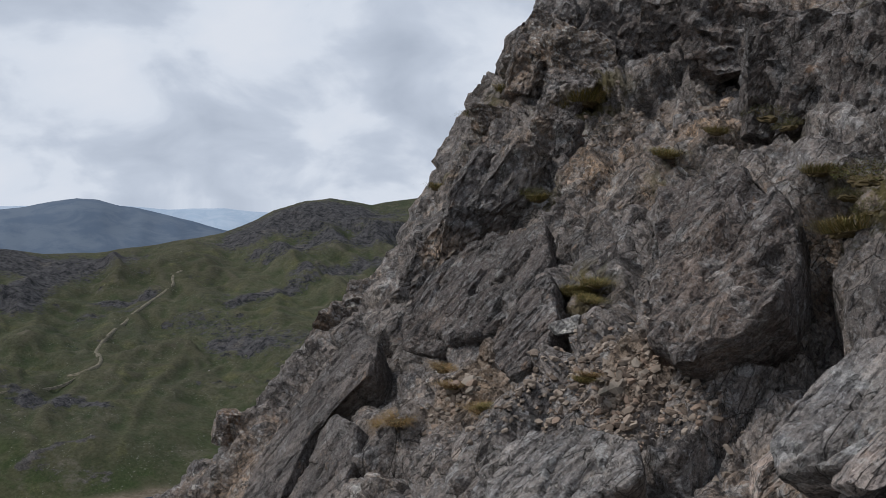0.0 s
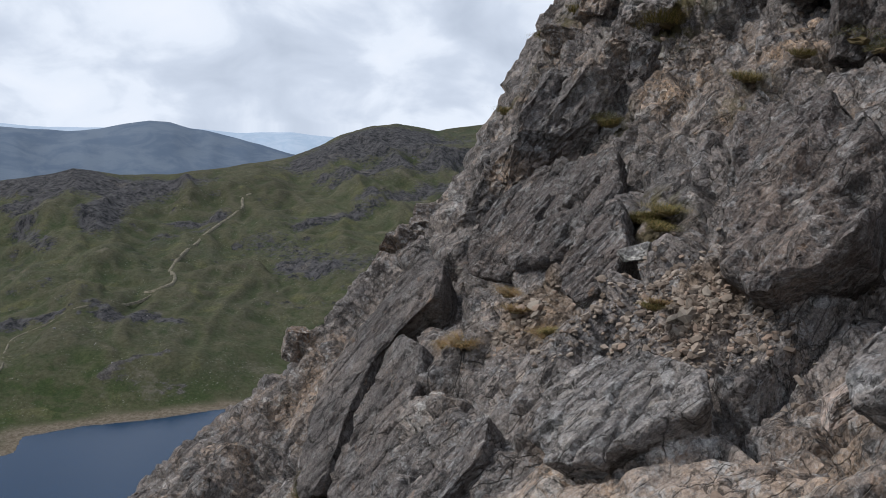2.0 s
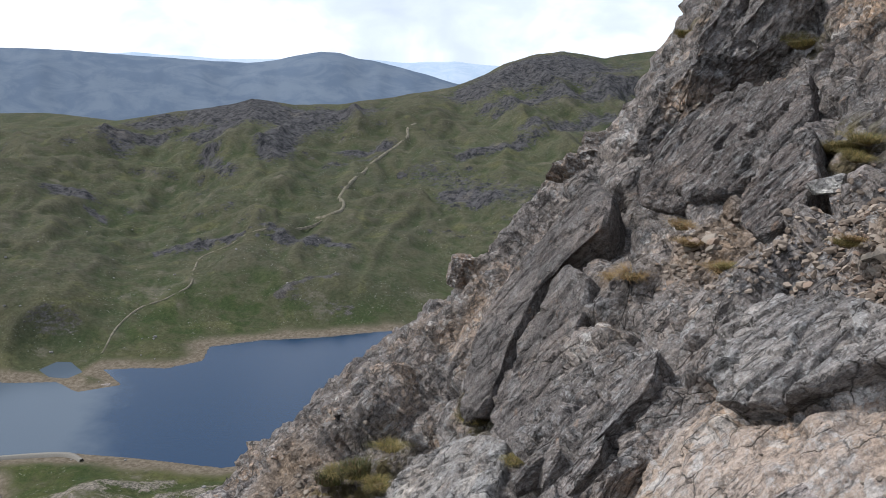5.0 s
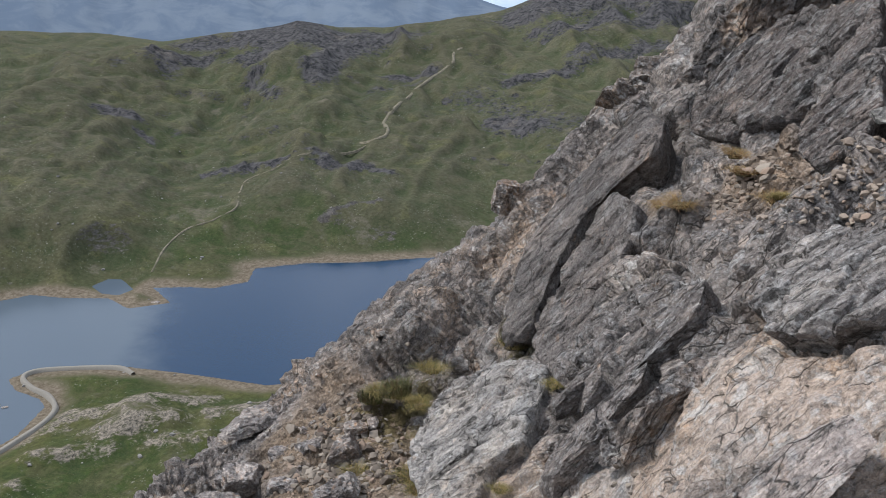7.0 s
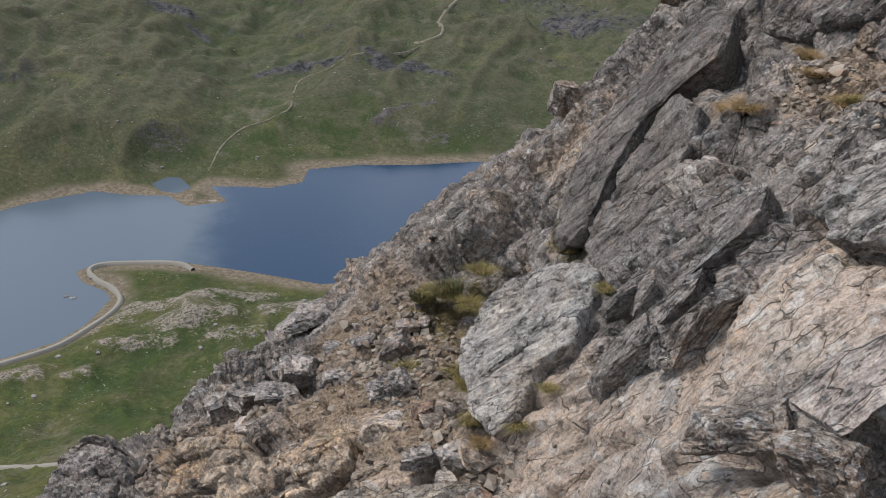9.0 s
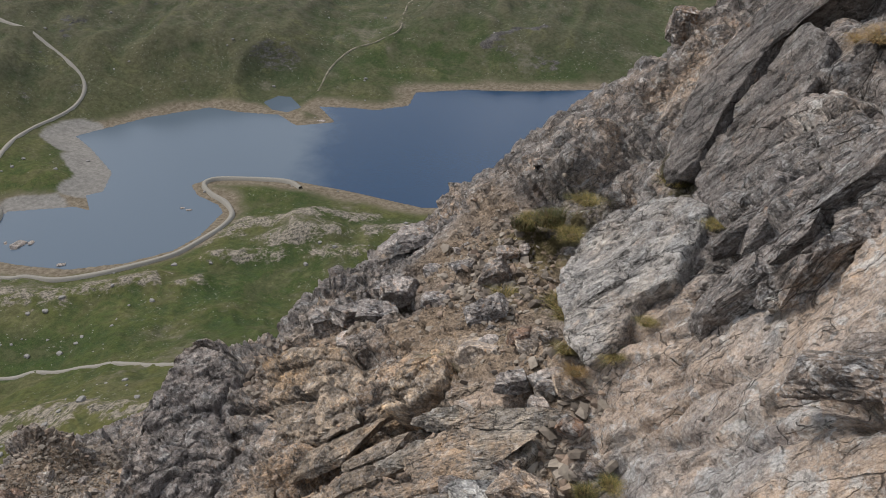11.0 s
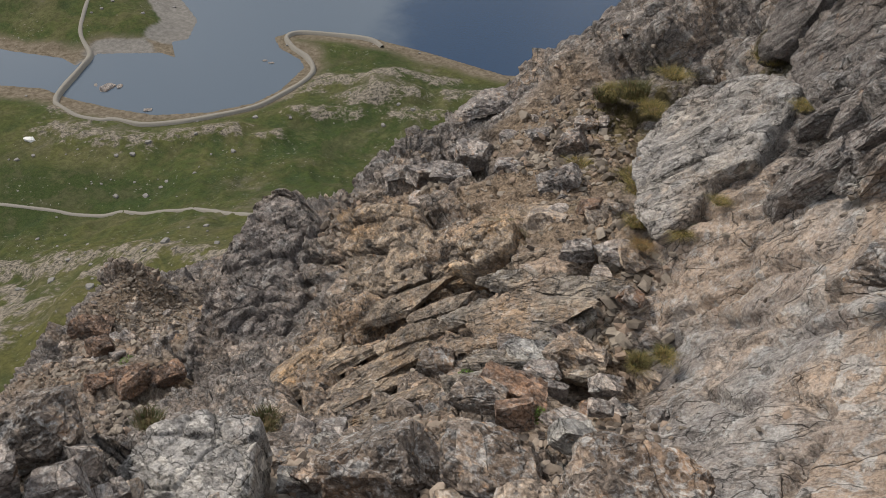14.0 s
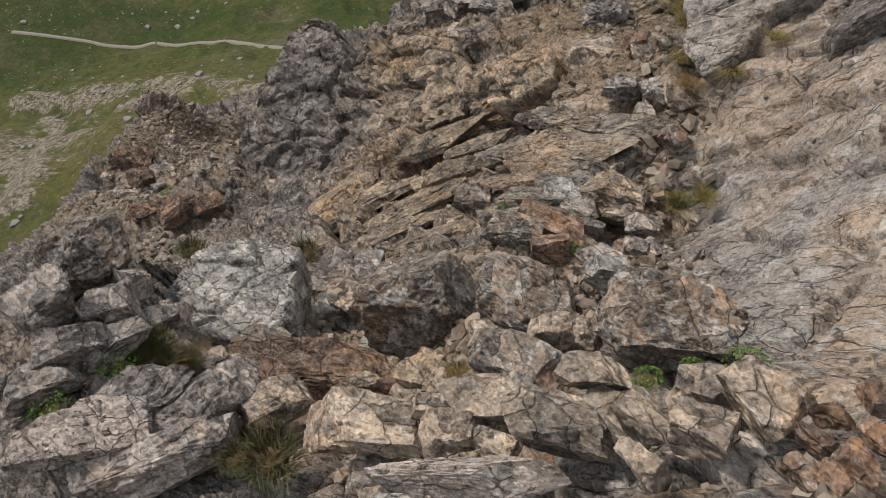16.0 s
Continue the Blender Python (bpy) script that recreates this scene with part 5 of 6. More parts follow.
def build_ground():
    az = np.radians(np.concatenate((np.arange(-180, -45, 3.0), np.arange(-45, -8, 1.0), np.arange(-8, 86, 0.18), np.arange(86, 180, 3.0))))
    r = np.concatenate((np.exp(np.linspace(math.log(28), math.log(300), 110)), np.exp(np.linspace(math.log(302), math.log(1000), 300)), np.exp(np.linspace(math.log(1004), math.log(2000), 150)), np.linspace(2030, 4900, 24)))
    rr, aa = np.meshgrid(r, az, indexing="ij")
    x, y = (-np.sin(aa) * rr).ravel(), (np.cos(aa) * rr).ravel()
    z, sd, crag = ground_height(x, y)
    zz = z.reshape(rr.shape)
    slope = np.abs(np.gradient(zz, axis=0) / np.gradient(rr, axis=0)).ravel()
    p = np.stack((x, y, z), 1)
    bare = np.clip(crag * 1.1, 0, 1) + 0.55 * smooth(0.12, 0.4, fractal(p / 55, 5, 77) + 0.6 * (slope - 0.6))
    cliff = smooth(600, 900, rr.ravel())
    flat = np.stack((x, y, 0 * x), 1)
    spurs = fractal(np.stack(((x + 0.5 * y) / 210, (y - 0.3 * x) / 620, 0 * x), 1) + 0.45 * fractal(flat / 170, 5, 21)[:, None], 4, 41, ridged=True)
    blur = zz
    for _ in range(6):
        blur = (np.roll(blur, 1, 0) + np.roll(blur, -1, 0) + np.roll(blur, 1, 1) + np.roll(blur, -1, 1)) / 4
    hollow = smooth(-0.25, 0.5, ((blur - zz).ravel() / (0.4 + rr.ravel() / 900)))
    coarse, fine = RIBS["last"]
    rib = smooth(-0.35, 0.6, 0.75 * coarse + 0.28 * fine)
    heath = cliff * smooth(0.0, 0.55, spurs + 0.3 * fractal(flat / 60, 3, 47))
    far_bank = smooth(440, 520, rr.ravel())
    shore = (1 - smooth(0, 1, (sd + 8 * fractal(p / 22, 3, 15) - 3 - 6 * far_bank) / (8 + 6 * far_bank))) * smooth(-30, 0, sd)
    p[:, 2] -= 6 * smooth(60, 28, rr.ravel())
    beach = np.zeros(len(x))
    for bx, by, rad in BEACH:
        beach = np.maximum(beach, np.exp(-(((x - bx) ** 2 + (y - by) ** 2) / (rad * (1 + 0.4 * fractal(p / 18, 3, 19))) ** 2) ** 2) * smooth(30, 20, sd))
    beach = smooth(0.3, 0.5, beach) * (sd > -8)
    lush = smooth(-0.1, 0.5, fractal(p / 130, 4, 33) - (zz.ravel() - 25) / 120)
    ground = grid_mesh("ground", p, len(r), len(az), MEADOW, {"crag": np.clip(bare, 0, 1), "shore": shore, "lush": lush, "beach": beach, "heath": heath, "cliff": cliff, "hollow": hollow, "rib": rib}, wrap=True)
    return tagged(ground, "green and brown upland valley with crags and hills", "valley", kind="structure")


build_ground()

# distant ranges: bearing to the left and height
NEAR_RANGE = [(-60, 300), (0, 60), (12, 60), (13.5, 95), (15, 120), (17, 165), (18.4, 190), (20.4, 225), (21.5, 236), (22.8, 262), (24, 270), (25.2, 258), (27, 230), (28.9, 219), (32.8, 236), (35, 250), (37.4, 261), (41.1, 282), (60, 320), (90, 260)]
FAR_RANGE = [(-60, 240), (0, 215), (8, 215), (12, 200), (15, 225), (18.5, 218), (22, 240), (30, 235), (36, 268), (42, 262), (60, 280), (90, 240)]


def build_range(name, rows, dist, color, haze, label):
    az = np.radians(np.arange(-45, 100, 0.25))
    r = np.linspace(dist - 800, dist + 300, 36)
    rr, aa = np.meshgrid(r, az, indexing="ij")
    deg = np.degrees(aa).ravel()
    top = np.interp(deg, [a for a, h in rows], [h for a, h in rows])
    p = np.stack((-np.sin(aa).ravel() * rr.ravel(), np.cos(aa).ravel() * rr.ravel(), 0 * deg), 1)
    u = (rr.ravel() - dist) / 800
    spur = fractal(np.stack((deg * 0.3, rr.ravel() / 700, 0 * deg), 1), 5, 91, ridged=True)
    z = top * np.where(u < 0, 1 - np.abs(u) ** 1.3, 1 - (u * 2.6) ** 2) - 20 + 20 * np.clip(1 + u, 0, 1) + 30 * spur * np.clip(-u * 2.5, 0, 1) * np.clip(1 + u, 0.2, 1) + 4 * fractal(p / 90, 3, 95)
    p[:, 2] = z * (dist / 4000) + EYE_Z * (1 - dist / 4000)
    m = Mat(name + "_haze_tint", 1.0)
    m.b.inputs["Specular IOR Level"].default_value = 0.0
    # aerial haze painted into the base colour, paler on the farther range
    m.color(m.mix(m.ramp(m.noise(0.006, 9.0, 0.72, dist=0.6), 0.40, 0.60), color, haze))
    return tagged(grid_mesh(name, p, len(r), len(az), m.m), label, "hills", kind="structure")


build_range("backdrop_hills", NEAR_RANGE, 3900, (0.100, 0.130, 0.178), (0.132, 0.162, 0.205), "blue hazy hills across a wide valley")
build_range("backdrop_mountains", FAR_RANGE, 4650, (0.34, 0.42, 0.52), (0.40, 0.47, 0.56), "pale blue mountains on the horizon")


# where the painted cloud reflection ends: a line across the water
SHEEN_LINE = (-0.8340, -0.5517, -68.42)


def build_lake():
    m = Mat("lake_water", 0.12)
    # clouds' pale reflection painted as grey over the near bays, deep blue beyond
    sx = m.n.new("ShaderNodeSeparateXYZ")
    m.l.new(m.pos, sx.inputs[0])
    reach = m.math("ADD", m.math("MULTIPLY", sx.outputs[0], SHEEN_LINE[0]), m.math("ADD", m.math("MULTIPLY", sx.outputs[1], SHEEN_LINE[1]), SHEEN_LINE[2]))
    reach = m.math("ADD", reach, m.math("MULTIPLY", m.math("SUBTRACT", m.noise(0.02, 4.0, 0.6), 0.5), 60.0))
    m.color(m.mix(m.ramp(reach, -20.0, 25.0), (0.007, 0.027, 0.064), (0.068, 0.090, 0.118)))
    m.b.inputs["Specular IOR Level"].default_value = 0.5
    m.b.inputs["IOR"].default_value = 1.33
    m.bump(m.noise(0.5, 4.0, 0.6), 0.25, 0.3)
    bm = bmesh.new()
    vs = [bm.verts.new(v) for v in ((-800, 100, 0), (-50, 100, 0), (-50, 900, 0), (-800, 900, 0))]
    bm.faces.new(vs)
    me = bpy.data.meshes.new("lake")
    bm.to_mesh(me)
    bm.free()
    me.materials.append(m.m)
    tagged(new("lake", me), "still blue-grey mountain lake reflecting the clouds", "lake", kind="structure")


build_lake()

# ---- roads and trails ----
def gravel_material():
    m = Mat("pale_gravel", 1.0)
    m.color(m.mix(m.noise(0.8, 6.0, 0.7), (0.14, 0.13, 0.112), (0.235, 0.22, 0.195)))
    return m.m


GRAVEL = gravel_material()
WORN = Mat("worn_earth_and_stone", 1.0)
WORN.color(WORN.mix(WORN.ramp(WORN.noise(0.25, 6.0, 0.7), 0.35, 0.65), (0.085, 0.08, 0.055), (0.17, 0.15, 0.115)))
WORN = WORN.m


def ribbon(name, line, width, lift, skirt, label, level=None, mat=None):
    """A road or trail draped over the ground along a line in plan."""
    pts = [np.array(p, float) for p in line]
    dense = []
    for i in range(len(pts) - 1):
        a, b, c, d = pts[max(i - 1, 0)], pts[i], pts[i + 1], pts[min(i + 2, len(pts) - 1)]
        for k in range(8):
            t = k / 8
            dense.append(0.5 * (2 * b + (c - a) * t + (2 * a - 5 * b + 4 * c - d) * t * t + (3 * b - a - 3 * c + d) * t ** 3))
    dense = np.array(dense + [pts[-1]])
    tang = np.gradient(dense, axis=0)
    tang /= np.linalg.norm(tang, axis=1)[:, None] + 1e-9
    side = np.stack((-tang[:, 1], tang[:, 0]), 1)
    w = width * (0.5 + 0.12 * fractal(np.c_[dense / 14, 0 * dense[:, :1]], 3, 7))
    z = np.max([ground_height(*(dense + side * (w * k)[:, None]).T)[0] for k in (-1, 0, 1)], axis=0)
    z = np.maximum(z, level) if level is not None else z
    z = np.convolve(np.r_[z[0], z[0], z, z[-1], z[-1]], np.ones(5) / 5, "valid") + lift
    rows = []
    for k, dz in ((-1 - skirt, -3.0), (-1, 0), (1, 0), (1 + skirt, -3.0)):
        q = dense + side * (w * k)[:, None]
        rows.append(np.c_[q, z + dz])
    tagged(grid_mesh(name, np.concatenate(rows), 4, len(dense), mat or GRAVEL), label, "track", kind="structure")


ROAD = [
    (-360.7, 406.4),
    (-377.4, 410.6),
    (-410.0, 397.4),
    (-426.1, 387.4),
    (-426.3, 377.0),
    (-410.2, 368.2),
    (-391.4, 362.9),
    (-376.0, 352.2),
    (-369.4, 337.1),
    (-368.2, 315.0),
    (-370.2, 292.3),
    (-383.6, 267.5),
    (-394.9, 251.0),
    (-409.3, 237.3),
    (-427.4, 230.6),
    (-434.5, 223.8),
    (-449.4, 218.4),
    (-470.3, 219.8),
    (-480.7, 224.9),
    (-491.3, 238.2),
    (-505.4, 260.1),
    (-518.3, 275.9),
    (-544.4, 287.3),
    (-565.1, 305.2),
    (-596.8, 342.1),
    (-620.9, 381.0),
    (-621.7, 422.5),
    (-633.8, 445.2),
    (-659.8, 455.9),
    (-703.7, 461.1),
    (-754.9, 459.9),
    (-809.1, 458.7),
]
ribbon("road", ROAD, 2.5, 0.5, 0.8, "pale gravel lakeside track crossing the water on a causeway", level=2.2)
LOWER_TRACK = [
    (-409.6, 133.2),
    (-378.2, 150.9),
    (-362.8, 157.2),
    (-349.6, 164.8),
    (-336.6, 172.6),
    (-318.9, 177.5),
    (-302.0, 182.6),
    (-283.9, 186.2),
    (-257.6, 182.7),
    (-241.4, 185.2),
    (-225.8, 194.3),
]
ribbon("track", LOWER_TRACK, 2.2, 0.35, 0.6, "pale stony footpath across the grass")
HILL_TRAIL = [
    (-430.7, 1347.4),
    (-437.5, 1325.1),
    (-424.0, 1277.7),
    (-439.1, 1227.5),
    (-439.6, 1178.5),
    (-445.1, 1145.1),
    (-439.5, 1065.7),
    (-433.6, 1017.3),
    (-406.4, 965.0),
    (-404.5, 925.1),
    (-426.6, 925.4),
]
ribbon("trail", HILL_TRAIL, 4.0, 0.1, 0.6, "eroded pale path climbing the far hillside", mat=WORN)
SHORE_TRAIL = [
    (-410.6, 927.5),
    (-448.6, 849.9),
    (-481.9, 827.8),
    (-511.5, 800.2),
    (-492.0, 751.0),
    (-467.2, 704.2),
    (-473.4, 674.0),
    (-488.2, 647.2),
    (-484.4, 610.8),
    (-476.4, 586.8),
    (-471.5, 570.0),
]
ribbon("trail_branch", SHORE_TRAIL, 1.8, 0.1, 0.6, "thin worn path above the lake shore", mat=WORN)

# ---- rocks ----
BALLS = {}


def ball(level):
    if level not in BALLS:
        bm = bmesh.new()
        bmesh.ops.create_icosphere(bm, subdivisions=level, radius=1.0)
        BALLS[level] = (np.array([v.co[:] for v in bm.verts]), np.array([[v.index for v in f.verts] for f in bm.faces]))
        bm.free()
    return BALLS[level]


def rock_shape(seed, size, level=4, cuts=13, rough=0.07, ball_size=1.55):
    """A broken block: a ball trimmed by planes, squared to its size, with chipped faces."""
    rng = np.random.default_rng(seed)
    v, f = ball(level)
    p = v * ball_size
    normals = [np.eye(3)[i] * s + rng.normal(0, 0.22, 3) for i in range(3) for s in (-1, 1)] + [rng.normal(0, 1, 3) for _ in range(cuts - 6)]
    for i, n in enumerate(normals):
        n = n / np.linalg.norm(n)
        d = rng.uniform(0.78, 0.95) if i < 6 else rng.uniform(0.92, 1.15)
        over = np.maximum(p @ n - d, 0)
        p = p - over[:, None] * n
    size = np.array(size)
    p = p * size * 1.05
    m = float(size.mean())
    if level > 2:
        q = p / m + seed * 3.1
        c, e = blocks(q * np.array((1.4, 1.7, 2.4)), seed % 97, 1.3)
        g, k = blocks(q * np.array((4.2, 5.0, 6.5)), seed % 83, 1.3)
        out = v / np.linalg.norm(v, axis=1)[:, None]
        p = p + out * (m * rough * (2.0 * c - 1.2 * (1 - smooth(0, 0.12, e)) + 0.8 * g - 0.5 * (1 - smooth(0, 0.15, k)) + 0.7 * fractal(q * 4, 3, seed % 89)))[:, None]
    return p, f


def poly_mesh(name, p, f, mat):
    me = bpy.data.meshes.new(name)
    me.from_pydata(p.tolist(), [], f.tolist())
    me.materials.append(mat)
    return me


def rocks(name, rows, mat, label, group, seed, level=4, ball_size=1.55):
    """Single rocks, each a thing."""
    for i, (x, y, z, w, d, h, turn, tilt) in enumerate(rows):
        p, f = rock_shape(seed + i, (w, d, h), 5 if max(w, h) > 0.2 else level, 13, 0.048, ball_size)
        ob = new(name, poly_mesh(name, p, f, mat))
        rng = random.Random(seed + i)
        ob.matrix_world = pose(x, y, z + EYE_Z, rng.uniform(-10, 10), tilt + rng.uniform(-8, 8), turn + rng.uniform(-22, 22))
        tagged(ob, label, "rock", group)


def crag(name, part_name, rows, mat, label, seed, rough=0.07):
    """A crag of several plates or blocks that stand together."""
    root = new(name)
    x, y, z = rows[0][:3]
    root.matrix_world = pose(x, y, z + EYE_Z)
    for i, (px, py, pz, w, d, h, turn, tilt) in enumerate(rows):
        p, f = rock_shape(seed + i, (w, d, h), 5 if max(w, h) > 0.3 else 4, 13, rough)
        ob = new(part_name, poly_mesh(part_name, p, f, mat))
        ob.parent = root
        ob.matrix_local = pose(px - x, py - y, pz - z, 0, tilt, turn)
    tagged(root, label, "crag", "crags")


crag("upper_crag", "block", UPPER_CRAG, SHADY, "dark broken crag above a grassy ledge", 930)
crag("crest_crag", "block", CREST_CRAG, GREY, "grey broken rocks along the steep crest", 960)


def build_slab(key, name, mat, label, depth=0.5, relief=0.02, groove=0.0, seed=0):
    """A single thick slab set in the hillside, with a chipped rim and a layered face."""
    x, y, z, azimuth, dip, outline = SLABS[key]
    axes = slab_axes(azimuth, dip)
    rim = np.array(outline)
    step = np.r_[0, np.cumsum(np.linalg.norm(np.diff(np.r_[rim, rim[:1]], axis=0), axis=1))]
    cols = 170
    at = np.linspace(0, step[-1], cols, endpoint=False)
    rim = np.stack([np.interp(at, step, np.r_[rim[:, i], rim[:1, i]]) for i in (0, 1)], 1)
    for _ in range(2):
        rim = (np.roll(rim, 1, 0) + 2 * rim + np.roll(rim, -1, 0)) / 4
    size = math.sqrt(np.ptp(rim[:, 0]) * np.ptp(rim[:, 1]))
    chips, _ = blocks(np.c_[rim * 7 / size, 0 * at] + seed, seed + 3, 0.6)
    rim = rim * (1 + 0.09 * chips + 0.03 * fractal(np.c_[rim * 12 / size, 0 * at], 3, seed))[:, None]
    rows = []
    for s in np.sin(np.linspace(0.0, 1.0, 68) * math.pi / 2):
        rows.append(np.c_[rim * s, np.zeros(cols) - 0.025 * size * max(0.0, s - 0.96) / 0.04])
    for s, d in ((0.99, 0.12), (0.96, 0.3), (0.91, 0.55), (0.86, 0.8), (0.80, 1.0)):
        rows.append(np.c_[rim * s, np.full(cols, -0.025 * size - depth * d)])
    p = np.concatenate(rows)
    w = (p @ axes) @ CLEAVE.T + seed
    a, ea = blocks(w * np.array((0.8, 2.6, 2.6)), seed + 11, 0.9)
    b, eb = blocks(w * np.array((3.0, 9.0, 8.0)), seed + 21, 1.2)
    lift = relief * (1.6 * a - 1.4 * (1 - smooth(0, 0.07, ea)) + 0.7 * b - 0.5 * (1 - smooth(0, 0.1, eb))) + 0.03 * size * fractal(w * 0.9 / size, 3, seed + 5)
    if groove:
        lift = lift + groove * fractal(np.c_[p[:, 0] * 5.0 + 0.5 * p[:, 1], p[:, 1] * 0.5, 0 * w[:, 0]] + 0.3 * fractal(w, 2, 4)[:, None], 3, seed + 8, ridged=True)
    p[:, 2] += lift
    ob = grid_mesh(name, p, len(rows), cols, mat, wrap=True)
    ob.matrix_world = Matrix.Translation((x, y, z + EYE_Z)) @ Matrix(axes.tolist()).transposed().to_4x4()
    return tagged(ob, label, "rock slab", "large slabs")


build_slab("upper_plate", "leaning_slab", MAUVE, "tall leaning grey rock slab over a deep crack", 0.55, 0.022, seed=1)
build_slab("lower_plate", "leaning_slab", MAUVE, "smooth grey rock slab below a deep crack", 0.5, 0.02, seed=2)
build_slab("white_slab", "pale_slab", PALE, "pale grey and cream rock slab above the path", 0.7, 0.03, seed=3)
build_slab("grey_block", "outcrop_slab", BULGE, "blocky light grey slab undercut above a pink slab", 0.3, 0.05, seed=4)
build_slab("crag_face", "crag_slab", LILAC, "steep purple-grey crag face above the gully", 2.0, 0.08, 0.02, seed=5)
build_slab("ochre_face", "ochre_slab", OCHRE, "tan and ochre weathered rock face beside the path", 0.7, 0.05, seed=6)
build_slab("ochre_block", "ochre_slab", OCHRE, "small ochre rock block with a pale top", 0.5, 0.05, seed=14)
build_slab("cracked_slab", "cracked_slab", WHITE_ROCK, "pale grey cracked slab among the boulders", 0.45, 0.028, seed=7)
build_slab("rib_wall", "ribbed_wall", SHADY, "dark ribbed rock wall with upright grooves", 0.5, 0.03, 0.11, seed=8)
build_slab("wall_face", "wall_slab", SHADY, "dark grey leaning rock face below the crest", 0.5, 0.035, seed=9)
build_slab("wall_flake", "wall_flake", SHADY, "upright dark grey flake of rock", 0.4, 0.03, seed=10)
build_slab("right_slab", "wide_slab", BULGE, "wide grey rock slab under the dark wall", 0.4, 0.025, seed=12)
build_slab("ledge_sheet", "cream_slab", CREAM_SLAB, "flat cream rock slab beside the gravel", 0.2, 0.02, seed=13)


def face_pose(x, y, z, spin):
    """A pose lying on the hillside: x up the fall line, z out of the face."""
    e = 0.4
    gx, gy = (hillside(x + e, y) - hillside(x - e, y)) / (2 * e), (hillside(x, y + e) - hillside(x, y - e)) / (2 * e)
    out = Vector((-gx, -gy, 1)).normalized()
    along = (Vector((0.64, 0.12, 0.76)) - out * out.dot(Vector((0.64, 0.12, 0.76)))).normalized()
    m = Matrix((along, out.cross(along), out)).transposed().to_4x4()
    return Matrix.Translation((x, y, z)) @ m @ pose(0, 0, 0, 0, 0, spin)


def lying(name, part_name, rows, mat, label, seed, chipped=0.018, sunk=0.45):
    """Plates that lie on the face of the hill."""
    root = new(name)
    x, y, z = rows[0][:3]
    root.matrix_world = pose(x, y, z + EYE_Z)
    for i, (px, py, pz, length, width, thick, spin) in enumerate(rows):
        p, f = rock_shape(seed + i, (length, width, thick), 5, 13, 0.05 * thick / length + chipped)
        ob = new(part_name, poly_mesh(part_name, p, f, mat))
        ob.parent = root
        ob.matrix_local = Matrix.Translation((-x, -y, -z)) @ face_pose(px, py, pz, spin) @ pose(0, 0, -sunk * thick)
    tagged(root, label, "crag", "crags")


lying("pink_slab", "layer", PINK_PLATES, PINK, "smooth pinkish rock slab in thin layers", 990)
lying("slab_ribs", "rib", RIB_PLATES, GREY, "thin grey ribs of rock leaning on the slab", 1020)
lying("ochre_crag", "block", OCHRE_PLATES, OCHRE, "ochre and grey broken crag beside the path", 320, 0.036, 1.25)
lying("strata_crag", "layer", STRATA_PLATES, OCHRE, "thin tilted brown and cream rock layers", 330, 0.03, 1.5)
lying("cream_ledge", "plate", LEDGE_PLATES, CREAM_SLAB, "flat cream rock ledge on the path", 340, 0.036)
lying("rose_slab", "plate", ROSE_PLATES, PINK, "smooth rose-grey slab at the foot of the boulders", 349)
rocks("knob", KNOBS, LICHENED, "weathered brown-grey rock knob on the crest", "crest knobs", 260)
rocks("boulder", LICHEN_BOULDERS, LICHENED, "rounded grey boulder with white and orange lichen", "boulders by the path", 380, ball_size=1.2)
rocks("block", ROW_BLOCKS, CREAM, "cream and grey cracked block in a rough row", "row of blocks", 410)
rocks("cream_block", CREAM_BLOCKS, CREAM, "small cream angular stone block", "cream blocks", 440)
rocks("red_block", RED_BLOCKS, RUSTY, "rust-coloured flat angular stone", "rusty stones", 470)
rocks("slab", PALE_SLABS, LOOSE_PALE, "pale grey cracked slab lying on the slope", "pale slabs", 500)
rocks("grey_boulder", LEFT_ROCKS, LOOSE_GREY, "grey angular boulder on the steep slope", "slope boulders", 530)
rocks("path_stone", PATH_STONES, LOOSE_GREY, "grey stone lying on the scree path", "path stones", 560)
rocks("ledge_boulder", LEDGE_BOULDERS, LICHENED, "grey boulder resting on the slab over a shadowed gap", "ledge boulders", 590)


def scatter(rows, count, seed):
    """Random places within patches, by their size."""
    rng = np.random.default_rng(seed)
    w = np.array([r[3] ** 2 * r[4] for r in rows])
    pick = rng.choice(len(rows), count, p=w / w.sum())
    c = np.array([rows[k][:4] for k in pick])
    off = rng.normal(0, 0.55, (count, 2)) * c[:, 3:4]
    return surface(c[:, 0] + off[:, 0], c[:, 1] + off[:, 1])[0], rng


def build_scree(name, rows, count, lo, hi, mat, seed, label):
    """Loose stones too many to count, as one mesh."""
    at, rng = scatter(rows, count, seed)
    forms = [rock_shape(seed + k, (1, 0.75, 0.5), 1, 9) for k in range(13)]
    verts, faces, n = [], [], 0
    for i, c in enumerate(at):
        p, f = forms[i % 13]
        s = lo * (hi / lo) ** (rng.random() ** 2.2)
        m = np.array(Euler(rng.normal(0, 0.5, 3) + np.array((0, 0, rng.uniform(0, 6.3)))).to_matrix())
        verts.append(p @ m.T * s + c + np.array((0, 0, s * 0.2)))
        faces.append(f + n)
        n += len(p)
    me = poly_mesh(name, np.concatenate(verts), np.concatenate(faces), mat)
    tagged(new(name, me), label, "stones", kind="stuff")


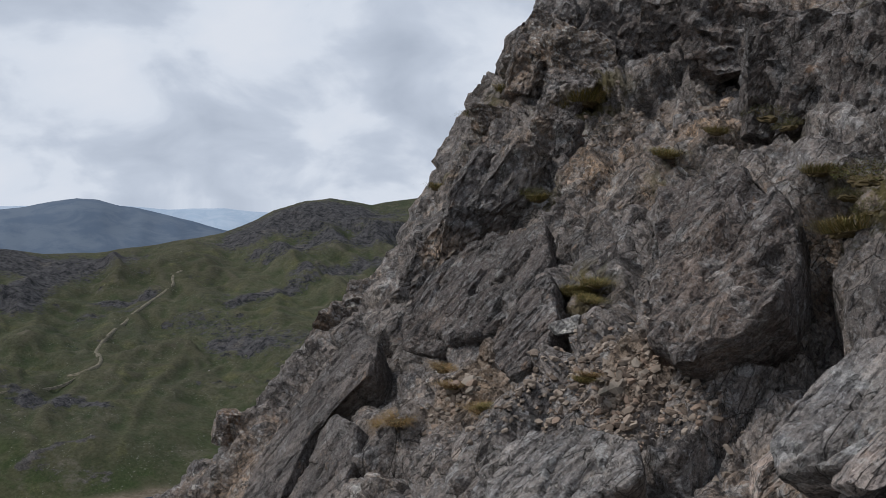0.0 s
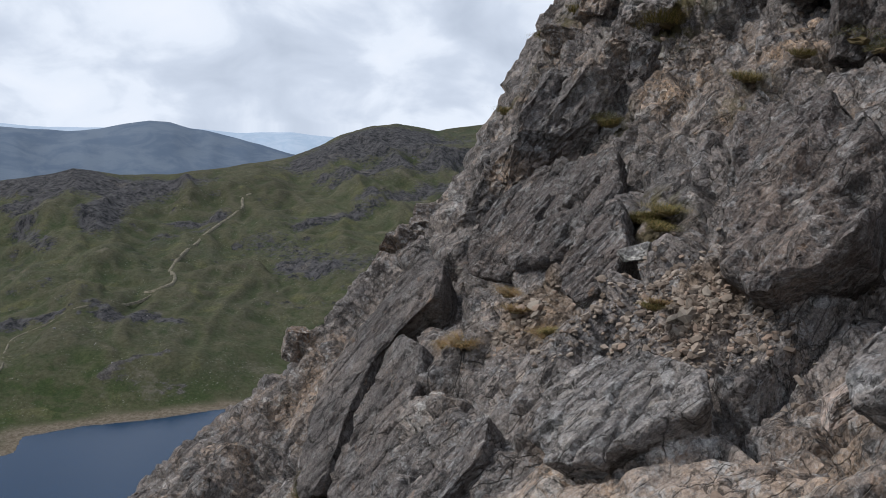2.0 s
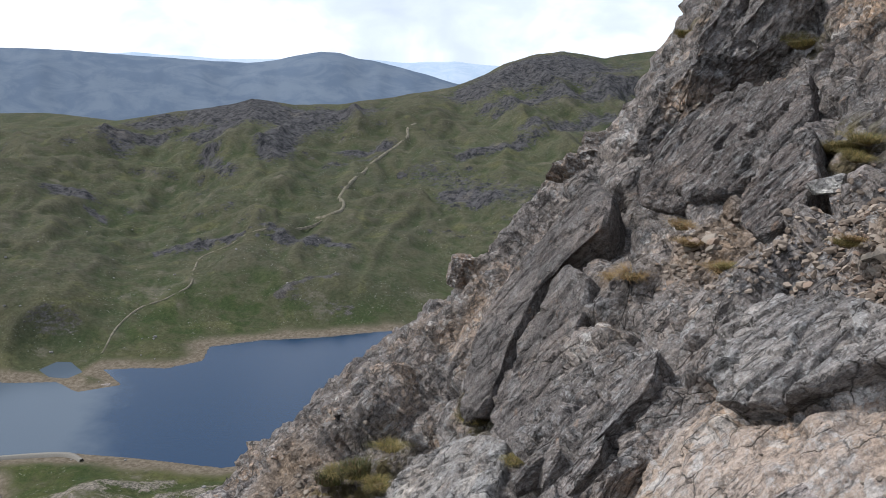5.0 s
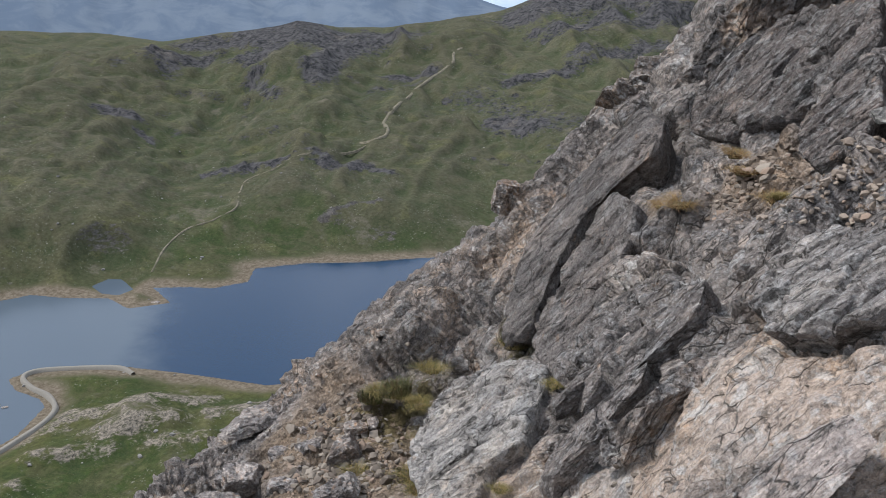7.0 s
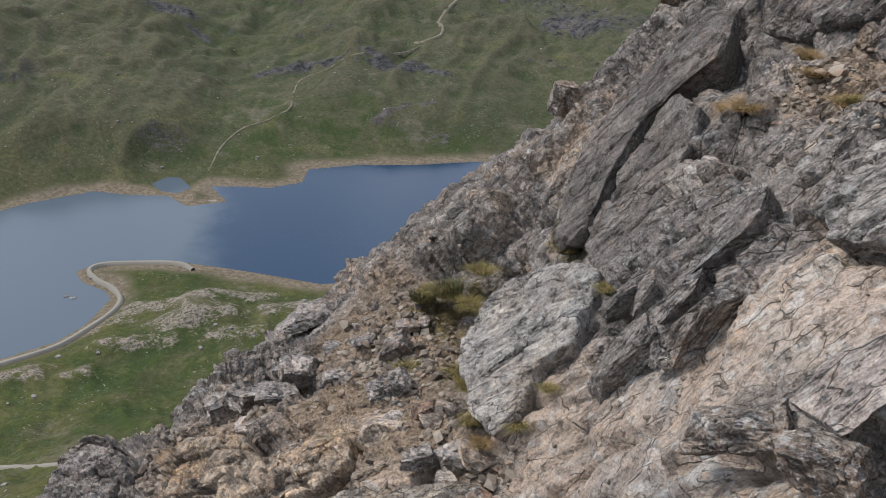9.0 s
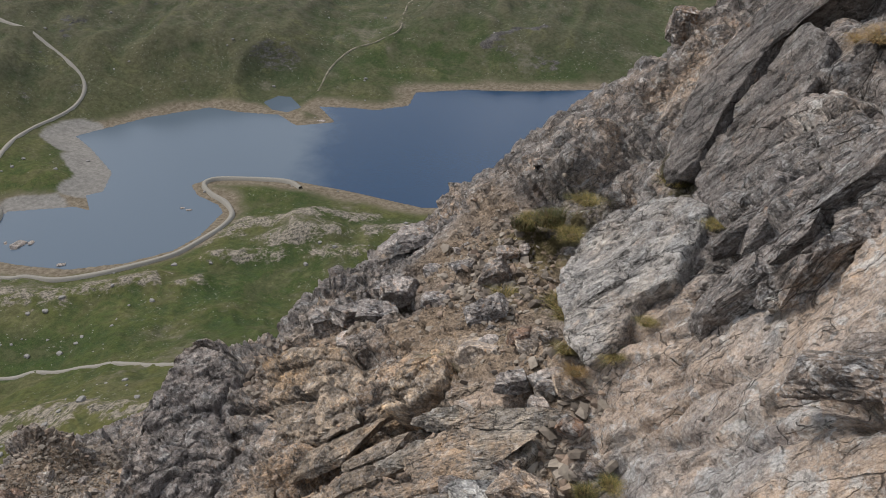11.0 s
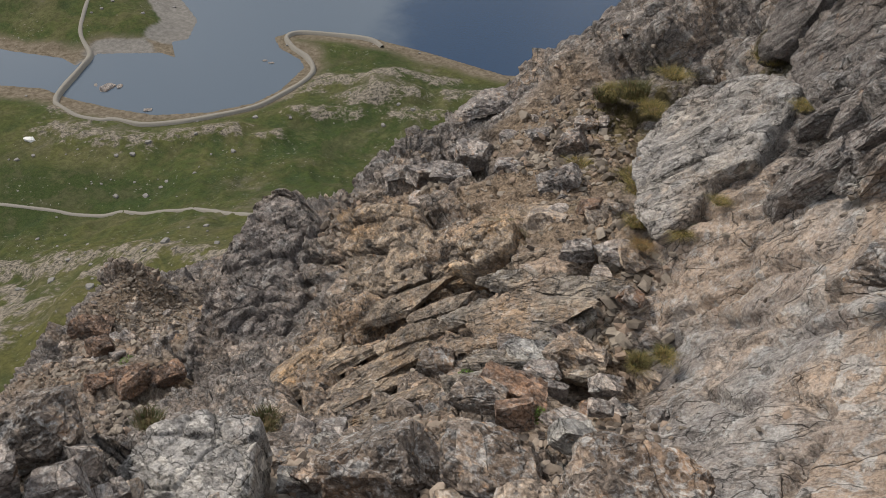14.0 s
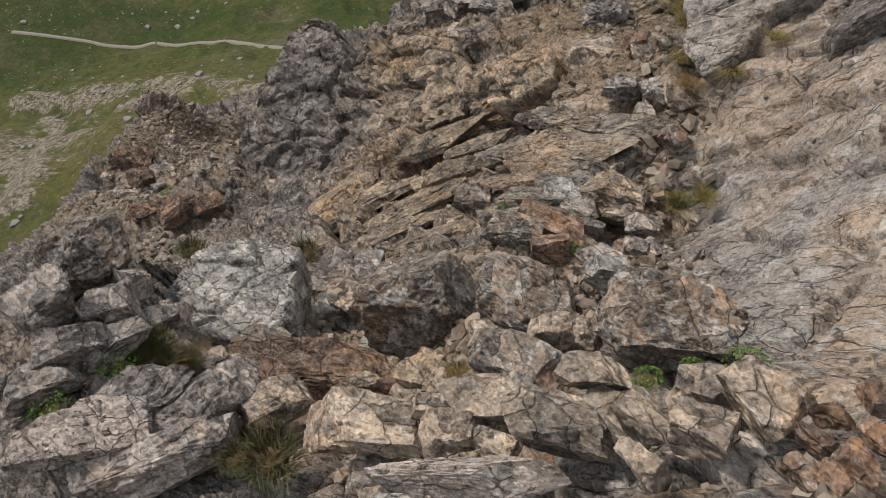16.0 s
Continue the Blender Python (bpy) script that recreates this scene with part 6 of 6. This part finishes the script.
def scree_material(name="mixed_scree", dark=(0.11, 0.09, 0.074), pale=(0.30, 0.26, 0.215)):
    m = Mat(name, 0.92)
    tone = m.n.new("ShaderNodeNewGeometry").outputs["Random Per Island"]
    c = m.mix(m.ramp(tone, 0.0, 1.0), dark, pale)
    c = m.mix(m.ramp(tone, 0.86, 0.88, 0.0, 0.5), c, (0.22, 0.13, 0.085))
    c = m.mix(m.ramp(m.noise(30.0, 6.0, 0.7), 0.35, 0.7, 0.0, 0.6), c, m.mix(0.5, c, (0.07, 0.06, 0.055)))
    m.color(c)
    return m.bump(m.noise(25.0, 5.0), 0.5, 0.01).m


SCREE = scree_material()
PALE_SCREE = scree_material("pale_ledge_rubble", (0.13, 0.10, 0.078), (0.36, 0.30, 0.245))
build_scree("scree", SOIL + GRAVEL_BEDS, 7000, 0.012, 0.05, SCREE, 615, "fine brown and grey gravel between the rocks")
build_scree("scree_slope", GRAVEL_BEDS, 3800, 0.02, 0.085, SCREE, 610, "loose brown and grey scree on the path")
build_scree("ledge_rubble", LEDGE_BEDS, 3000, 0.010, 0.042, PALE_SCREE, 630, "pale broken rubble on the grassy ledge")
BOULDER_BEDS = [
    (-2.4, 2.1, -4.5, 0.5, 1.2),
    (-1.9, 2.6, -4.4, 0.4, 1.2),
    (-1.6, 1.9, -3.9, 0.35, 1.2),
    (-1.2, 2.4, -3.8, 0.3, 1.0),
    (-2.7, 2.7, -5.0, 0.4, 1.0),
    (-1.5, 3.4, -4.5, 0.4, 1.4),
    (-3.3, 2.3, -5.1, 0.4, 1.0),
    (-2.8, 1.6, -4.5, 0.4, 1.0),
    (-1.7, 1.3, -3.8, 0.3, 1.0),
    (-0.8, 1.7, -3.0, 0.25, 1.0),
    (-3.2, 0.7, -3.8, 0.35, 0.8),
]
build_scree("boulder_rubble", BOULDER_BEDS, 2600, 0.012, 0.06, PALE_SCREE, 645, "pale broken stones filling gaps between the boulders")
build_scree("rubble", WARM, 500, 0.012, 0.045, SCREE, 640, "scattered rubble on the rock ledges")


def build_stones():
    """Larger loose stones, each a thing."""
    at, rng = scatter(SOIL + GRAVEL_BEDS, 130, 670)
    meshes = [poly_mesh("stone", *rock_shape(680 + k, (1, 0.75, 0.5), 3, 11, 0.06), mat) for k, mat in enumerate((LOOSE_GREY, CREAM, LICHENED, LOOSE_GREY, LICHENED, CREAM))]
    for i, c in enumerate(at):
        s = 0.06 * (0.2 / 0.06) ** (rng.random() ** 1.8)
        ob = new("stone", meshes[i % 6])
        ob.matrix_world = pose(c[0], c[1], c[2] + 0.15 * s, *(rng.normal(0, 18, 2)), rng.uniform(0, 360)) @ Matrix.Scale(s, 4)
        tagged(ob, "loose angular stone on the scree", "stone", "loose stones")


build_stones()


def build_blocks():
    """The broken blocks that cover the ground near the eye, each a thing."""
    at, rng = scatter(BLOCK_FIELD, 190, 1100)
    mats = (LOOSE_GREY, CREAM, LICHENED, LOOSE_GREY, CREAM, RUSTY, LOOSE_PALE, LOOSE_GREY)
    meshes = [poly_mesh("block", *rock_shape(1110 + k, (1, 0.8, 0.6), 3, 13, 0.06), mat) for k, mat in enumerate(mats)]
    for i, c in enumerate(at):
        s = 0.045 * (0.16 / 0.045) ** (rng.random() ** 1.5)
        ob = new("broken_block", meshes[i % 8])
        ob.matrix_world = pose(c[0], c[1], c[2] + 0.2 * s, *(rng.normal(0, 14, 2)), rng.uniform(0, 360)) @ Matrix.Scale(s, 4)
        tagged(ob, "angular broken block on the rocky slope", "rock", "broken blocks")


build_blocks()


# ---- plants ----
def leaf_material(name, dark, light, dry=None):
    m = Mat(name, 0.7)
    tone = m.n.new("ShaderNodeNewGeometry").outputs["Random Per Island"]
    c = m.mix(tone, dark, light)
    if dry:
        c = m.mix(m.ramp(m.math("FRACT", m.math("MULTIPLY", tone, 7.3)), 0.55, 0.75), c, dry)
    m.color(c)
    m.b.inputs["Specular IOR Level"].default_value = 0.2
    return m.m


GRASS_LEAF = leaf_material("grass_blades", (0.07, 0.072, 0.022), (0.17, 0.15, 0.05), (0.30, 0.22, 0.09))
DRY_LEAF = leaf_material("dry_grass_blades", (0.13, 0.09, 0.035), (0.32, 0.23, 0.10), (0.20, 0.11, 0.05))
BUSH_LEAF = leaf_material("bilberry_leaves", (0.035, 0.045, 0.012), (0.13, 0.125, 0.038), (0.09, 0.06, 0.025))
FERN_LEAF = leaf_material("fern_leaves", (0.045, 0.10, 0.015), (0.13, 0.23, 0.04))
HEATHER_LEAF = leaf_material("heather_sprigs", (0.025, 0.033, 0.012), (0.085, 0.095, 0.035), (0.10, 0.065, 0.035))
THATCH = leaf_material("thatch", (0.05, 0.038, 0.02), (0.10, 0.075, 0.035))


def blades(seed, count, height, lean, width):
    rng = np.random.default_rng(seed)
    v, f = [], []
    for i in range(count):
        a, r = rng.uniform(0, 6.3), 0.75 * math.sqrt(rng.random())
        root = np.array((r * math.cos(a), r * math.sin(a), -0.05))
        out = np.array((math.cos(a + rng.normal(0, 0.7)), math.sin(a + rng.normal(0, 0.7)), 0))
        h, l = height * rng.uniform(0.45, 1.15), lean * rng.uniform(0.2, 1.2)
        side = np.array((-out[1], out[0], 0)) * width * rng.uniform(0.6, 1.3)
        mid, tip = root + out * l * 0.35 + np.array((0, 0, h * 0.62)), root + out * l + np.array((0, 0, h * (0.95 - 0.35 * l)))
        k = len(v)
        v += [root - side, root + side, mid - side * 0.7, mid + side * 0.7, tip]
        f += [(k, k + 1, k + 3, k + 2), (k + 2, k + 3, k + 4)]
    return v, f


def leaves(seed, count, height, size):
    rng = np.random.default_rng(seed)
    v, f = [], []
    for i in range(count):
        a, r = rng.uniform(0, 6.3), math.sqrt(rng.random())
        c = np.array((r * math.cos(a), r * math.sin(a), height * rng.uniform(0.05, 1.0) * (1.05 - r * r * 0.7)))
        m = np.array(Euler((rng.normal(0, 0.6), rng.normal(0, 0.6), rng.uniform(0, 6.3))).to_matrix())
        s = size * rng.uniform(0.5, 1.3)
        quad = np.array(((0, -1, 0), (0.45, -0.1, 0.12), (0, 1, 0), (-0.45, -0.1, 0.12))) * s
        k = len(v)
        v += list(quad @ m.T + c)
        f += [(k, k + 1, k + 2), (k, k + 2, k + 3)]
    return v, f


def raw(name, v, f, mat):
    me = bpy.data.meshes.new(name)
    me.from_pydata([tuple(p) for p in v], [], f)
    me.materials.append(mat)
    return me


def plants(name, rows, forms, top, label, group, seed):
    mound, mf = rock_shape(seed + 50, (0.5, 0.5, 0.16), 3, 8, 0.12, 1.05)
    base = raw("thatch", mound, mf.tolist(), THATCH)
    rng = random.Random(seed)
    for i, (x, y, z, s) in enumerate(rows):
        root = new(name)
        root.matrix_world = pose(x, y, z + EYE_Z - 0.02, rng.uniform(-8, 8), rng.uniform(-12, 12), rng.uniform(0, 360)) @ Matrix.Scale(s, 4)
        for part_name, me in ((top, forms[i % len(forms)]), ("thatch", base)):
            ob = new(part_name, me)
            ob.parent = root
            if part_name == "thatch":
                ob.location = (0, 0, -0.08)
        tagged(root, label, "plant", group)


plants("grass_tuft", GRASS + GRASS_UP, [raw("foliage", *blades(700 + k, 800, 0.62, 1.15, 0.008), GRASS_LEAF) for k in range(4)], "foliage", "yellow-green mountain grass tuft among rocks", "grass tufts", 700)
plants("dry_grass", DRY, [raw("foliage", *blades(720 + k, 600, 0.45, 1.15, 0.008), DRY_LEAF) for k in range(3)], "foliage", "dry straw-brown grass tuft on a ledge", "dry tufts", 720)
plants("fern", FERNS, [raw("foliage", *leaves(740 + k, 420, 0.75, 0.075), FERN_LEAF) for k in range(3)], "foliage", "bright green leafy fern clump in a rock crevice", "ferns", 740)
plants("bilberry_bush", BILBERRY, [raw("foliage", *leaves(780 + k, 1500, 0.6, 0.034), BUSH_LEAF) for k in range(3)], "foliage", "low olive-green bilberry bush on a ledge", "bushes", 780)
plants("heather", HEATHER, [raw("foliage", *blades(760 + k, 620, 0.6, 0.5, 0.014), HEATHER_LEAF) for k in range(3)], "foliage", "dark green heather cushion on the rock", "heather", 760)


# ---- stones on the valley floor ----
def build_field_stones():
    rng = np.random.default_rng(800)
    n = 2600
    az, r = np.radians(rng.uniform(-5, 85, n)), np.where(rng.random(n) < 0.6, rng.uniform(150, 470, n), rng.uniform(520, 1200, n))
    x, y = -np.sin(az) * r, np.cos(az) * r
    z, sd, crag = ground_height(x, y)
    keep = (sd > 3) & (fractal(np.stack((x / 70, y / 70, 0 * x), 1), 3, 12) + 0.6 * crag > 0.02)
    forms = [rock_shape(810 + k, (1, 0.85, 0.55), 2, 9) for k in range(5)]
    verts, faces, k = [], [], 0
    for i in np.nonzero(keep)[0]:
        p, f = forms[i % 5]
        s = (0.3 + 1.6 * rng.random() ** 5) * (1 if r[i] < 500 else 0.9)
        a = rng.uniform(0, 6.3)
        q = p * s
        q = np.c_[q[:, 0] * math.cos(a) - q[:, 1] * math.sin(a), q[:, 0] * math.sin(a) + q[:, 1] * math.cos(a), q[:, 2]]
        verts.append(q + np.array((x[i], y[i], z[i] + 0.15 * s)))
        faces.append(f + k)
        k += len(p)
    m = Mat("pale_field_stone", 0.95)
    m.color(m.mix(m.noise(1.5, 5.0, 0.7), (0.10, 0.095, 0.09), (0.26, 0.25, 0.235)))
    tagged(new("field_stones", poly_mesh("field_stones", np.concatenate(verts), np.concatenate(faces), m.m)), "pale boulders strewn over the grassy valley", "stones", kind="stuff")


build_field_stones()


def lake_rocks():
    """Rocks that break the water near the shore, and one white boulder on the grass."""
    for i, (x, y, w, h) in enumerate(LAKE_ROCKS):
        p, f = rock_shape(1200 + i, (w, w * 0.6, h), 4)
        ob = new("lake_rock", poly_mesh("lake_rock", p, f, LOOSE_GREY))
        ob.matrix_world = pose(x, y, h * 0.2, 0, 0, 40 + 30 * i)
        tagged(ob, "dark low rock rising from the lake water", "rock", "lake rocks")
    x, y = WHITE_BOULDER
    p, f = rock_shape(1230, (3.0, 1.8, 1.4), 4)
    ob = new("white_boulder", poly_mesh("white_boulder", p, f, WHITE_STONE))
    ob.matrix_world = pose(x, y, float(ground_height(np.array([x]), np.array([y]))[0][0]) + 0.6, 0, 0, 20)
    tagged(ob, "bright white boulder on the valley grass", "boulder")


LAKE_ROCKS = [(-408, 344, 2.0, 0.5), (-414, 344, 1.6, 0.5), (-468, 254, 5.3, 1.3), (-463, 260, 2.4, 0.6), (-478, 252, 1.7, 0.5), (-430, 521, 3.5, 0.8), (-423, 252, 2.7, 0.6), ]
WHITE_BOULDER = (-446, 185)
WHITE_STONE = Mat("white_quartz", 0.8)
WHITE_STONE.color(WHITE_STONE.mix(WHITE_STONE.noise(1.2, 5.0), (0.75, 0.75, 0.73), (0.5, 0.49, 0.47)))
WHITE_STONE = WHITE_STONE.m
lake_rocks()
